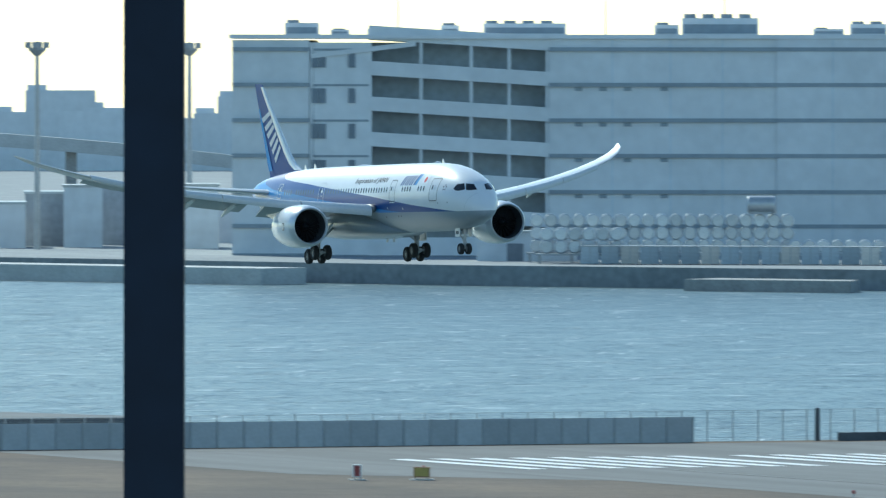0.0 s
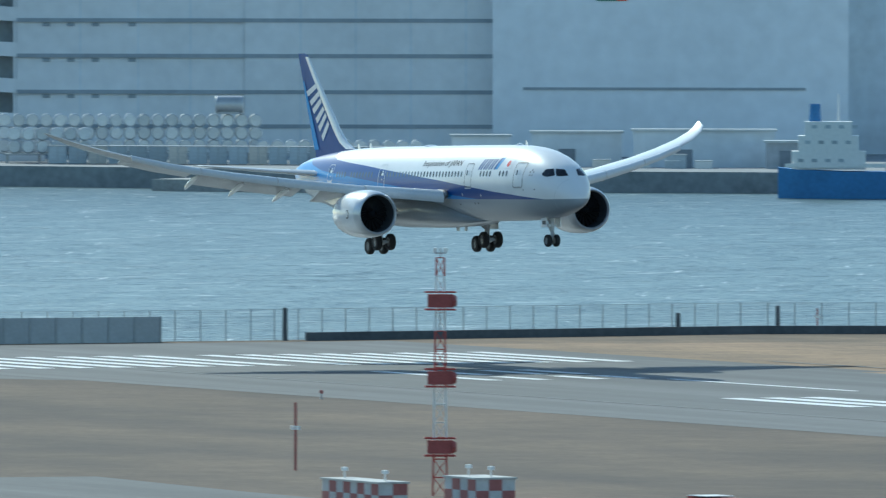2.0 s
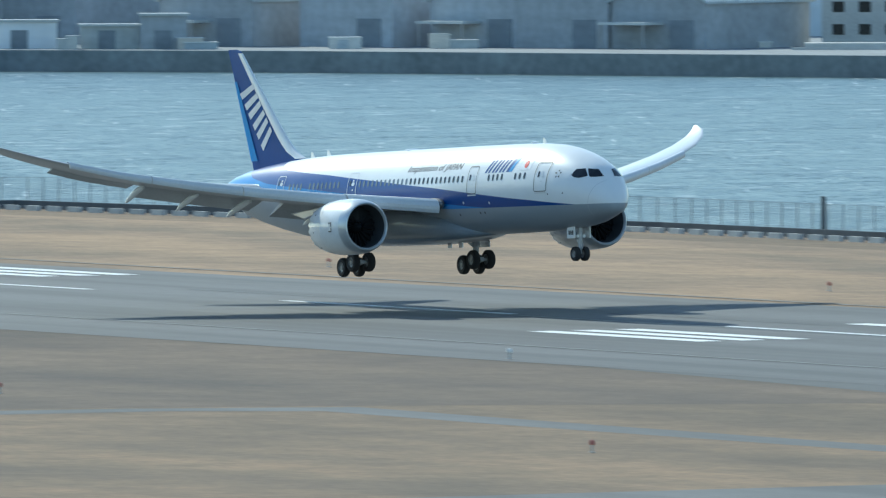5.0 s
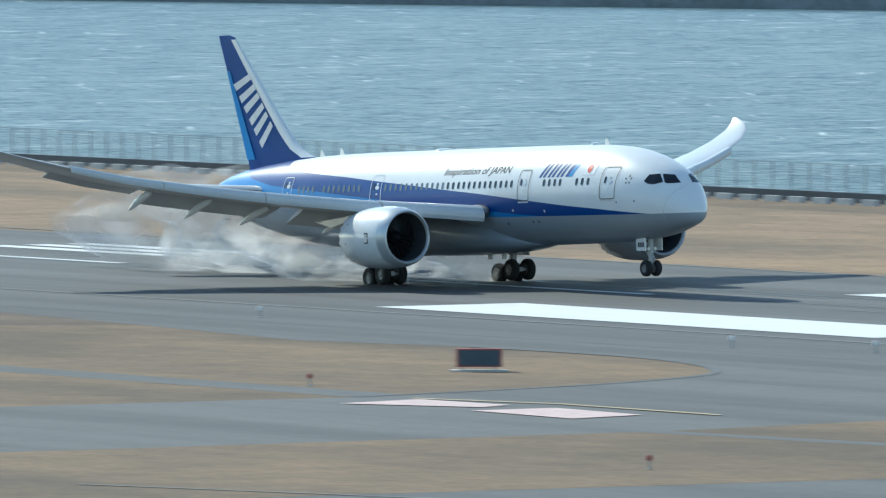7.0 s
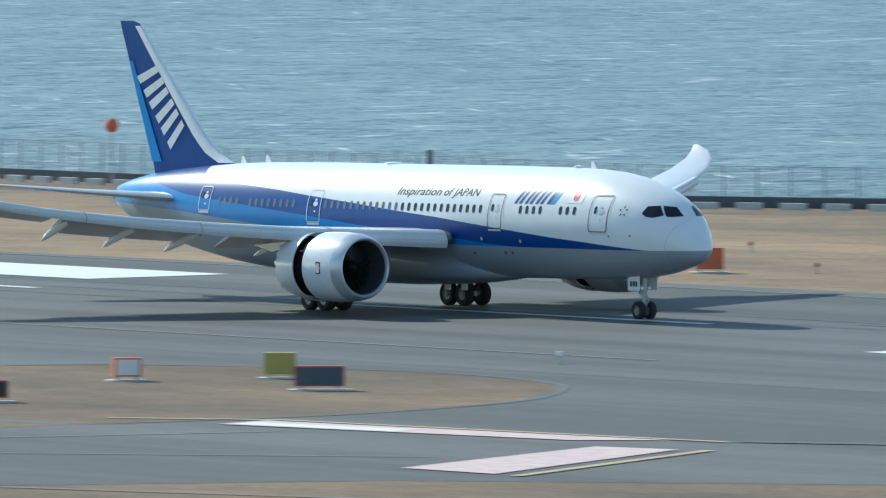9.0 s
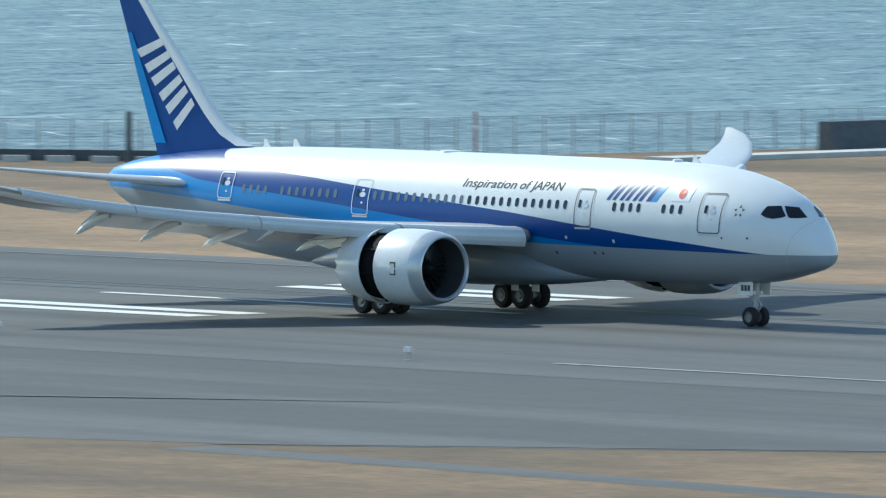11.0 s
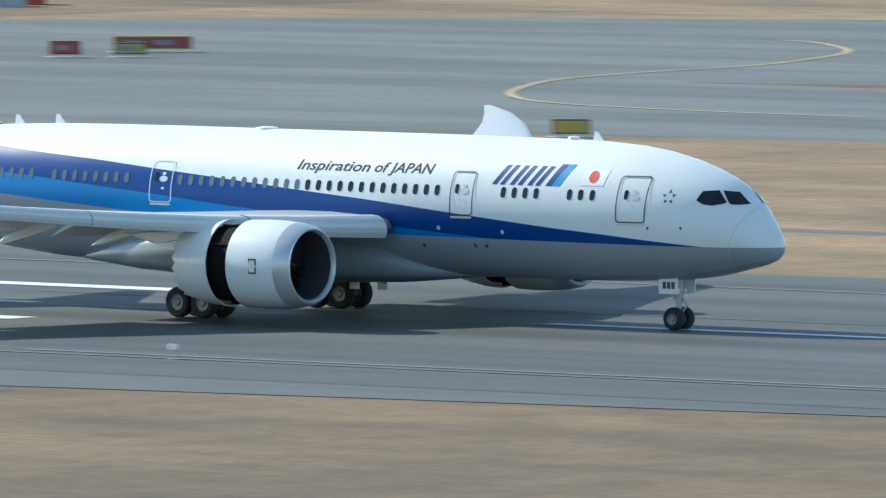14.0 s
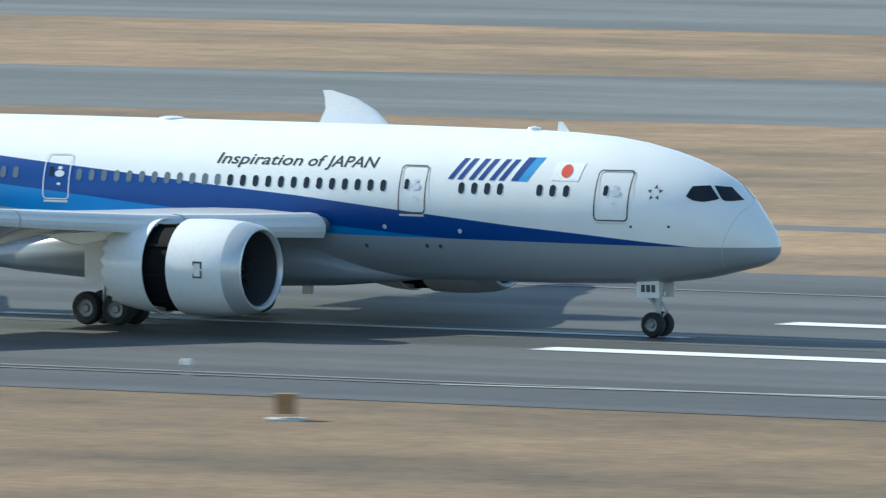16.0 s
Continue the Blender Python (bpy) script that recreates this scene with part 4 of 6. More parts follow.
# pale logistics hall with a coloured band and a sign
lh = thing("logistics_hall", site(64.655, 2255), "pale blue-grey windowless logistics hall with a sign", "warehouse")
part("wall", Shape().box(-5, 0, Q, 53, 70, 38.2), CLADDING_B, lh)
part("roof", Shape().box(-5.4, -0.5, 38.2, 53.4, 70.4, 38.9), CLADDING, lh)
part("joint_strip", Shape().box(0, -0.25, 12.1, 46, 0, 12.5), STRIP, lh)
part("colour_band", Shape().box(0.3, -0.15, 28.6, 11.2, -0.01, 29.0), MARK_RED, lh, "thin red band")
part("colour_band", Shape().box(0.3, -0.15, 27.7, 11.2, -0.01, 28.1), SIGN_YELLOW, lh, "thin yellow band")
part("colour_band", Shape().box(38.2, -0.15, 28.6, 52.6, -0.01, 29.0), MARK_RED, lh, "thin red band")
part("sign_mark", Shape().add([(11.8, -0.2, 26.6), (16.9, -0.2, 26.6), (16.9, -0.2, 30.3)], [(0, 1, 2)]), material("green_sign_paint", (0.06, 0.22, 0.16), 0.6), lh, "green wedge-shaped mark")
part("sign_mark", Shape().add([(15.2, -0.22, 26.6), (16.9, -0.22, 26.6), (16.9, -0.22, 29.0)], [(0, 1, 2)]), MARK_RED, lh, "red wedge-shaped mark")
for k in range(8):
    x = 18.3 + k * 2.4
    part("lettering_bar", Shape().box(x, -0.2, 27.0, x + 1.8, -0.01, 29.6), CLADDING_C, lh)
boxes("logistics_hall", 63.32, 2290, [("wall", 0, 30, 0, 40, Q, 36, CLADDING_C), ("roof", -0.3, 30.3, -0.4, 40.4, 36, 36.6, CLADDING_C)], "dark blue-grey hall block beside the pale hall", "warehouse")
boxes("office_block", 62.62, 2420, [("wall", 0, 60, 0, 40, Q, 27, CLADDING_C), ("roof", -0.3, 60.3, -0.4, 40.4, 27, 27.6, CLADDING_C)], "hazy blue-grey block behind the sheds", "building")


def gable_shed(az, r, w, d, eave, ridge, label="grey corrugated gable-roofed harbour shed", lean=True, turn=-32, roof=SHED_ROOF):
    t = thing("harbour_shed", site(az, r) @ Matrix.Rotation(radians(turn), 4, "Z"), label, "shed", "harbour sheds")
    s = Shape()
    prof = [(0, Q), (w, Q), (w, eave), (w / 2, ridge), (0, eave)]
    s.loft([[(x, 0, z) for x, z in prof], [(x, d, z) for x, z in prof]])
    part("wall", s, SHED_WALL, t)
    rf = Shape()
    for sx in (0, 1):
        x0, x1 = (-0.6, w / 2) if sx == 0 else (w + 0.6, w / 2)
        e = eave - 0.3
        rf.add([(x0, -0.6, e + 0.05), (x1, -0.6, ridge + 0.05), (x1, d + 0.6, ridge + 0.05), (x0, d + 0.6, e + 0.05), (x0, -0.6, e + 0.4), (x1, -0.6, ridge + 0.4), (x1, d + 0.6, ridge + 0.4), (x0, d + 0.6, e + 0.4)],
               [(0, 1, 2, 3), (7, 6, 5, 4), (0, 4, 5, 1), (1, 5, 6, 2), (2, 6, 7, 3), (3, 7, 4, 0)])
    part("roof", rf, roof, t)
    part("door", Shape().box(w * 0.62, -0.15, Q, w * 0.62 + 4.2, -0.005, Q + 4.3), SHADE, t)
    part("vent", Shape().turn([(ridge, 0.7), (ridge + 1.2, 0.7), (ridge + 1.3, 1.1), (ridge + 2.0, 0.9), (ridge + 2.1, 0)], "z", (w / 2, d * 0.4, 0), 10), STRIP, t)
    if lean:
        part("canopy", Shape().box(0.5, -5, Q + 3.6, w * 0.55, -0.005, Q + 4.0), SHED_ROOF, t)
        part("canopy_post", Shape().box(0.8, -4.8, Q, 1.1, -4.5, Q + 3.6), STEEL, t)
        part("canopy_post", Shape().box(w * 0.5, -4.8, Q, w * 0.5 + 0.3, -4.5, Q + 3.6), STEEL, t)
    return t


gable_shed(62.66, 2140, 20.0, 42, 11.0, 15.4, lean=False)
gable_shed(62.19, 2140, 18.5, 50, 11.0, 15.2, lean=False)
long_s = thing("harbour_shed", site(61.5, 2185), "long grey harbour shed with a pale monitor roof", "shed", "harbour sheds")
part("wall", Shape().box(0, 0, Q, 66, 40, 12.0), SHED_WALL, long_s)
part("roof", Shape().add([(-0.5, -0.8, 12.0), (66.5, -0.8, 12.0), (66.5, 20, 16.0), (-0.5, 20, 16.0), (-0.5, 40.5, 12.0), (66.5, 40.5, 12.0)], [(0, 1, 2, 3), (3, 2, 5, 4), (0, 3, 4), (1, 5, 2), (0, 4, 5, 1)]), SHED_ROOF, long_s)
part("roof_monitor", Shape().box(6, 9, 14.2, 62, 15, 16.6), SHED_WALL, long_s)
part("roof", Shape().box(5.5, 8.5, 16.6, 62.5, 15.5, 17.0), SHED_ROOF, long_s)
for k in range(8):
    part("window", Shape().box(8 + 6.6 * k, 8.9, 14.6, 12 + 6.6 * k, 8.995, 16.2), SHADE, long_s)
    part("vent", Shape().turn([(16.98, 0.6), (18, 0.6), (18.2, 0.9), (18.8, 0)], "z", (10 + 7 * k, 12, 0), 8), STRIP, long_s)
for k, az in enumerate((61.42, 60.84, 60.3, 59.95, 59.55)):
    gable_shed(az, 2108 - 9 * k, 16.5, 30, 8.2 + (k % 2), 12.4 + (k % 2), lean=k % 2 == 0, roof=CONTAINER_A if k != 3 else SHED_ROOF)
boxes("warehouse", 60.05, 2190, [("wall", 0, 90, 0, 40, Q, 14.5, CLADDING_C), ("roof", -0.5, 90.5, -0.5, 40.5, 14.5, 15.2, SHED_ROOF)], "long low blue-grey warehouse behind the sheds", "warehouse")
wb = thing("office_block", site(58.68, 2085), "white low office block on the quay", "building")
part("wall", Shape().box(0, 0, Q, 30, 18, 9.6), PALE_CONCRETE, wb)
part("roof", Shape().box(-0.3, -0.4, 9.6, 30.3, 18.4, 10.1), SHED_ROOF, wb)
for k in range(7):
    for j in range(2):
        part("window", Shape().box(1.6 + 4 * k, -0.08, 3.0 + 3.4 * j, 3.4 + 4 * k, -0.004, 4.6 + 3.4 * j), GLASS_DARK, wb)
boxes("quay_ramp", 58.75, 2055, [("ramp", 0, 26, 0, 8, 1.2, 2.2, PALE_CONCRETE), ("kerb", -2, 28, -1, -0.02, 1.2, 1.6, PALE_CONCRETE)], "pale concrete ramp on the quay", "ramp")

# stacked silver tanks, container rows and stores on the quay
dm = Shape().turn([(0, 0.0), (0, 0.9), (0.15, 1.05), (2.6, 1.05), (2.75, 0.9), (2.75, 0.0)], "y", n=14).mesh("drum", DRUM, True)


def drum_stack(az, r, cols, rows, label):
    t = thing("tank_stack", site(az, r), label, "tank stack", "stacked tanks")
    for j in range(rows):
        for i in range(cols):
            q = new("drum", dm)
            q.parent, q.location = t, (1.1 + 2.2 * i, random.uniform(-0.3, 0.3), Q + 1.6 + 1.06 + 2.0 * j)
    part("rack", Shape().box(-0.5, -0.8, Q + 1.3, cols * 2.2 + 0.5, 3.5, Q + 1.6), STEEL, t)
    for k in range(cols // 3 + 1):
        part("rack_post", Shape().box(k * 6.6 - 0.2, 0.5, Q, k * 6.6 + 0.2, 1.0, Q + 1.3), STEEL, t)
    return t


drum_stack(66.83, 2185, 19, 3, "rows of stacked silver tank drums on a rack")
drum_stack(65.76, 2180, 12, 1, "single row of silver tank drums on a rack")
drum_stack(66.79, 2172, 6, 2, "short stack of silver tank drums on a rack")
tk = thing("tank", site(65.93, 2184, Q + 7.75), "lone silver tank on top of the stacks", "tank")
part("shell", Shape().turn([(0, 0.0), (0, 1.2), (0.2, 1.4), (4.3, 1.4), (4.5, 1.2), (4.5, 0)], "x", (0, 1.4, 1.4), 16), DRUM, tk, "", True)
part("saddle", Shape().box(0.5, 0.6, -0.1, 4.0, 2.2, 0.35), STEEL, tk)
for k in range(26):
    az = 66.62 - k * 0.083
    r = 2166 - k * 0.6
    c = thing("container", site(az, r, Q), "weathered steel container standing on the quay", "container", "quay containers")
    wd = 2.9
    part("body", Shape().box(0, 0, 0.1, wd, 6, 2.8), CONTAINER_B if k % 4 == 2 else CONTAINER_A, c)
    part("frame", Shape().box(-0.04, -0.06, 2.8, wd + 0.04, 6.05, 2.92), STEEL, c)
    part("door_bar", Shape().box(wd * 0.48, -0.05, 0.2, wd * 0.52, -0.004, 2.7), STEEL, c)
for az, r, w, h, mt, lab in ((64.95, 2150, 9, 4.6, CLADDING_B, "pale prefabricated store on the quay"), (64.62, 2148, 14, 5.2, CLADDING_C, "dark quay store with a flat roof"), (64.2, 2142, 22, 5.6, CLADDING_C, "long dark quay shed with a pale roof edge"),
                             (63.65, 2130, 7, 4.0, SHED_WALL, "small grey quay store"), (62.12, 2085, 10, 4.0, CLADDING_B, "pale low prefabricated quay hut"), (61.75, 2080, 9, 3.4, SHED_ROOF, "pale stacked crates under a sheet"),
                             (61.5, 2078, 7, 5.0, SHED_WALL, "grey quay hut with a dark door"), (67.05, 2200, 16, 4.5, CLADDING_C, "dark quay store beside the ramps")):
    boxes("quay_store", az, r, [("wall", 0, w, 0, 7, Q, Q + h, mt), ("roof", -0.3, w + 0.3, -0.5, 7.3, Q + h, Q + h + 0.35, SHED_ROOF), ("door", w * 0.3, w * 0.3 + 2.6, -0.06, -0.004, Q, Q + 2.8, SHADE)], lab, "store")
for k in range(22):
    az = random.choice((random.uniform(65.2, 63.9), random.uniform(62.3, 61.3), random.uniform(60.8, 58.9)))
    r = 2150 - (65.2 - az) * 16 if az > 63.5 else 2076
    c = thing("crate", site(az, r, Q), "pale covered goods stack on the quay edge", "crate", "goods on the quay")
    w, h = random.uniform(1.5, 5), random.uniform(0.8, 2.2)
    part("body", Shape().box(0, 0, 0, w, 3, h), random.choice((CONTAINER_A, CONTAINER_B, SHED_ROOF, DRUM)), c)
    part("cover", Shape().box(-0.1, -0.1, h, w + 0.1, 3.1, h + 0.12), random.choice((SHED_ROOF, SIGN_WHITE)), c)

# low breakwater and jetty before the quay
setting("jetty", slab([(-1940, 862), (-1915, 874), (-1905, 868), (-1931, 852)], -6, -0.2), CONCRETE, "low concrete jetty with a worn edge")
setting("jetty", slab([(-2120, 782), (-2010, 822), (-2004, 812), (-2114, 771)], -6, 0.6), PALE_CONCRETE, "pale concrete breakwater")

# cargo ship along the quay
ship = thing("cargo_ship", site(63.6, 2052, -2.0), "blue-hulled cargo ship with a white superstructure at the quay", "ship")
hull = Shape()
rings = []
for x, w, up in ((0, 3.0, 4.6), (3, 4.6, 4.3), (10, 5, 4.0), (39, 5, 4.0), (46, 4, 4.3), (50.5, 0.4, 5.0)):
    rings.append([(x, 6 - w, up), (x, 6 - w * 0.9, -1), (x, 6 + w * 0.9, -1), (x, 6 + w, up)])
hull.loft(rings)
part("hull", hull, SHIP_BLUE, ship)
part("rail", Shape().box(1, 1.3, 4.6, 40, 1.4, 5.2), SIGN_WHITE, ship)
part("hatch_cover", Shape().box(16, 2.5, 4.1, 38, 9.5, 5.3), CONTAINER_A, ship)
for x0, x1, z0, z1 in ((2, 13, 4.3, 7.0), (3, 12, 7.0, 9.3), (4, 11, 9.3, 11.4)):
    part("superstructure", Shape().box(x0, 2, z0, x1, 10, z1), SIGN_WHITE, ship)
    for k in range(4):
        part("window", Shape().box(x0 + 1 + k * 2, 1.92, z0 + 1.1, x0 + 1.8 + k * 2, 1.996, z0 + 1.6), CONTAINER_A, ship)
part("funnel", Shape().turn([(11.4, 0.9), (14, 0.8), (14, 0)], "z", (5.5, 6, 0), 12), SHIP_BLUE, ship)
part("ship_mast", Shape().tube((9, 6, 11.4), (9, 6, 15.5), 0.15, n=6), SIGN_WHITE, ship)


def harbour_crane(az, r, h, reach, lean, mat, label):
    t = thing("harbour_crane", site(az, r, Q), label, "crane", "harbour cranes")
    legs = Shape()
    for x, y in ((-2, 0), (2, 0), (-2, 4), (2, 4)):
        legs.tube((x, y, 0), (x * 0.5, 2 + (y - 2) * 0.5, h * 0.55), 0.28, n=6)
    for z in (2.5, 5.5):
        legs.tube((-1.8, 0.2, z), (1.8, 0.2, z + 2.4), 0.15, n=5)
    part("portal", legs, mat, t)
    part("cab", Shape().box(-1.4, 0.6, h * 0.55, 1.4, 3.4, h * 0.55 + 2.6), mat, t)
    jib = Shape()
    top = Vector((reach * lean, 2, h))
    for dx in (-0.5, 0.5):
        jib.tube((dx, 2, h * 0.55 + 2.4), top + Vector((dx * 0.4, 0, 0)), 0.16, n=5)
    for k in range(6):
        f0, f1 = k / 6, (k + 1) / 6
        a = Vector((-0.5, 2, h * 0.55 + 2.4)).lerp(top + Vector((-0.2, 0, 0)), f0)
        b = Vector((0.5, 2, h * 0.55 + 2.4)).lerp(top + Vector((0.2, 0, 0)), f1)
        jib.tube(a, b, 0.09, n=4)
    part("jib", jib, mat, t)
    part("mast_head", Shape().box(-0.8, 1.4, h * 0.55 + 2.6, 0.8, 2.6, h * 0.55 + 5.0), mat, t)
    return t


harbour_crane(62.97, 2110, 17, 0.5, 1, CRANE_BLUE, "dark blue slewing harbour crane on the quay")
harbour_crane(62.88, 2110, 13, 1.0, -1, CRANE_BLUE, "short blue harbour crane on the quay")
harbour_crane(62.33, 2100, 16, 5.5, 1, material("pale_crane_paint", (0.25, 0.33, 0.38), 0.6), "pale blue luffing harbour crane")

# elevated road, light mast, low works and hazy distance past the warehouse
rd = thing("elevated_road", site(69.6, 2700), "elevated concrete motorway on piers", "bridge")
rs = Shape()
ring_r = []
for k in range(15):
    x = -60 + 10 * k
    z = 17.6 - 0.0006 * (x + 20) ** 2 - max(0, x) * 0.01
    ring_r.append([(x, 0, z), (x, 12, z), (x, 12, z + 2.6), (x, 0, z + 2.6)])
rs.loft(ring_r)
part("deck", rs, PALE_CONCRETE, rd)
for x in range(-50, 80, 18):
    part("pier", Shape().box(x, 3, 0, x + 2.2, 8, 17.0), CONCRETE, rd)
lm = thing("light_mast", site(68.87, 2330, Q), "tall grey floodlight mast with a ring of lamps", "light mast")
part("shaft", Shape().turn([(0, 0.55), (35, 0.32), (35, 0)], "z", n=12), PALE_CONCRETE, lm)
part("crown_ring", Shape().turn([(32.6, 0.5), (33.6, 1.5), (33.9, 1.5), (33.9, 0.4)], "z", n=14), STEEL, lm)
for k in range(10):
    a = 2 * math.pi * k / 10
    part("lamp_head", Shape().box(-0.35, -0.25, 33.9, 0.35, 0.25, 34.9, Matrix.Translation((1.7 * math.cos(a), 1.7 * math.sin(a), 0))), STEEL, lm)
lm2 = copy_thing(lm, site(68.24, 2480, Q))
for k in range(9):
    az = 69.4 - 0.16 * k
    h = random.uniform(8, 13)
    boxes("works_building", az, 2330 + random.uniform(0, 140), [("wall", 0, 6.6, 0, 20, Q, h, random.choice((CLADDING_C, CLADDING, SHED_WALL))), ("roof", -0.2, 6.8, -0.2, 20.2, h, h + 0.4, SHED_ROOF)], "grey low works building on the far shore", "building")
for k in range(16):
    az = 70.2 - 0.14 * k + random.uniform(-0.03, 0.03)
    h = random.uniform(14, 24)
    boxes("tower_block", az, 3900, [("wall", 0, random.uniform(8, 20), 0, 20, 0, h, CLADDING), ("roof", 0.5, 6, 2, 18, h, h + 1.5, CLADDING)], "hazy distant tower block", "building")
sb = setting("breakwater", slab([(-1122, 446), (-1122, 380), (-1190, 330), (-1190, 425)], -6, 2.4), DARK_CONCRETE, "dark rubble mound behind the panel wall")


# ---- the airliner ----
X0 = 28.5  # distance of the pivot behind the nose
PROFILE = [(0.0, 3.98, 3.82, 0.02), (-0.12, 4.32, 3.5, 0.42), (-0.4, 4.75, 3.3, 0.8), (-0.9, 5.3, 3.12, 1.2), (-1.4, 5.92, 3.0, 1.52), (-1.9, 6.4, 2.88, 1.78), (-2.5, 6.78, 2.74, 2.03), (-3.15, 7.1, 2.6, 2.24),
           (-4.0, 7.43, 2.48, 2.45), (-5.0, 7.73, 2.38, 2.62), (-6.3, 8.02, 2.29, 2.75), (-7.7, 8.22, 2.23, 2.83), (-9.5, 8.34, 2.19, 2.87), (-11.6, 8.4, 2.17, 2.89), (-18, 8.44, 2.14, 2.9), (-26, 8.44, 2.14, 2.9),
           (-34, 8.44, 2.14, 2.9), (-38, 8.42, 2.2, 2.88), (-41, 8.38, 2.36, 2.78), (-44, 8.28, 2.68, 2.58), (-47, 8.12, 3.15, 2.25), (-50, 7.88, 3.72, 1.8), (-52.5, 7.6, 4.3, 1.38), (-54.5, 7.25, 5.0, 0.92), (-55.8, 6.9, 5.6, 0.5), (-56.3, 6.6, 5.95, 0.15)]


def section(x):
    for a, b in zip(PROFILE[:-1], PROFILE[1:]):
        if b[0] <= x <= a[0]:
            k = (a[0] - x) / (a[0] - b[0])
            return [a[i] + (b[i] - a[i]) * k for i in (1, 2, 3)]
    return PROFILE[0][1:]


def skin(x, z, out=0.012, side=-1):
    """The point of the fuselage side at x behind the nose and height z, moved out a little."""
    top, bot, w = section(x)
    c, h = (top + bot) / 2, (top - bot) / 2
    k = max(0.02, 1 - ((z - c) / h) ** 2)
    y = w * math.sqrt(k)
    nrm = Vector((0, y / (w * w), (z - c) / (h * h))).normalized()
    return Vector((x + X0, side * (y + out * nrm.y), z + out * nrm.z))


plane = thing("airliner", pose(-1145, LANE, 15), "white and blue twin-engined airliner with landing gear down", "airliner")
body_s = Shape()
N = 96
rings = []
for x, top, bot, w in PROFILE:
    c, h = (top + bot) / 2, (top - bot) / 2
    rings.append([(x + X0, w * math.cos(2 * math.pi * k / N), c + h * math.sin(2 * math.pi * k / N)) for k in range(N)])
fine = []
for a, b in zip(rings[:-1], rings[1:]):
    n = max(1, int(abs(a[0][0] - b[0][0]) / 0.8))
    for j in range(n):
        fine.append([tuple(p + (q - p) * j / n for p, q in zip(u, v)) for u, v in zip(a, b)])
fine.append(rings[-1])
body_s.loft(fine)
fus = part("fuselage", body_s, FUSELAGE, plane, "white fuselage with a swept blue band and grey belly", True)
# wing-to-body fairing; its grey is darker than BELLY to paint in the wing's shade
fr = []
for x, w, bot, top in ((-16.5, 0.4, 2.15, 2.4), (-18.2, 1.4, 1.98, 2.8), (-20.5, 2.5, 1.78, 3.7), (-25, 3.3, 1.62, 4.6), (-31, 3.3, 1.66, 4.4), (-35, 2.7, 1.9, 3.6), (-38.5, 1.2, 2.2, 2.8), (-40, 0.3, 2.35, 2.5)):
    c, h = (top + bot) / 2, (top - bot) / 2
    fr.append([(x + X0, w * math.copysign(abs(math.cos(t)) ** 0.7, math.cos(t)), c + h * math.copysign(abs(math.sin(t)) ** 0.7, math.sin(t))) for t in [2 * math.pi * k / 24 for k in range(24)]])
part("belly_fairing", Shape().loft(fr), material("belly_grey_with_shade", (0.24, 0.275, 0.31), 0.3, scale=0.7, vary=0.07, coat=0.3), plane, "grey wing-to-body fairing", True)


def patch(name, corners, mat, parent, nx=8, nz=8, out=0.02, label="", both=False):
    """A painted four-cornered patch (x, z) laid on the fuselage skin."""
    s = Shape()
    a, b, c, d = corners
    for side in ((-1, 1) if both else (-1,)):
        vs = []
        for j in range(nz + 1):
            for i in range(nx + 1):
                u, v = i / nx, j / nz
                x = (a[0] * (1 - u) + b[0] * u) * (1 - v) + (d[0] * (1 - u) + c[0] * u) * v
                z = (a[1] * (1 - u) + b[1] * u) * (1 - v) + (d[1] * (1 - u) + c[1] * u) * v
                vs.append(skin(x, z, out, side))
        s.add(vs, [(j * (nx + 1) + i, j * (nx + 1) + i + 1, (j + 1) * (nx + 1) + i + 1, (j + 1) * (nx + 1) + i) for j in range(nz) for i in range(nx)])
    return part(name, s, mat, parent, label, True)


def rounded(cx, cz, w, h, r, n=4):
    pts = []
    for sx, sz, a0 in ((1, 1, 0), (-1, 1, 90), (-1, -1, 180), (1, -1, 270)):
        for k in range(n + 1):
            a = radians(a0 + 90 * k / n)
            pts.append((cx + sx * (w / 2 - r) + r * math.cos(a), cz + sz * (h / 2 - r) + r * math.sin(a)))
    return pts


def skin_loop(pts, out, fine=1):
    """Points laid on the skin; fine: pieces into which each side of the outline is cut."""
    n = len(pts)
    return [skin(pts[i][0] + (pts[(i + 1) % n][0] - pts[i][0]) * k / fine, pts[i][1] + (pts[(i + 1) % n][1] - pts[i][1]) * k / fine, out) for i in range(n) for k in range(fine)]


def cabin_window(x, z, mat):
    s = Shape()
    rim = skin_loop(rounded(x, z, 0.27, 0.47, 0.13), 0.012)
    s.add([skin(x, z, 0.012)] + rim, [(0, i + 1, (i + 1) % len(rim) + 1) for i in range(len(rim))])
    return part("cabin_window", s, mat, fus)


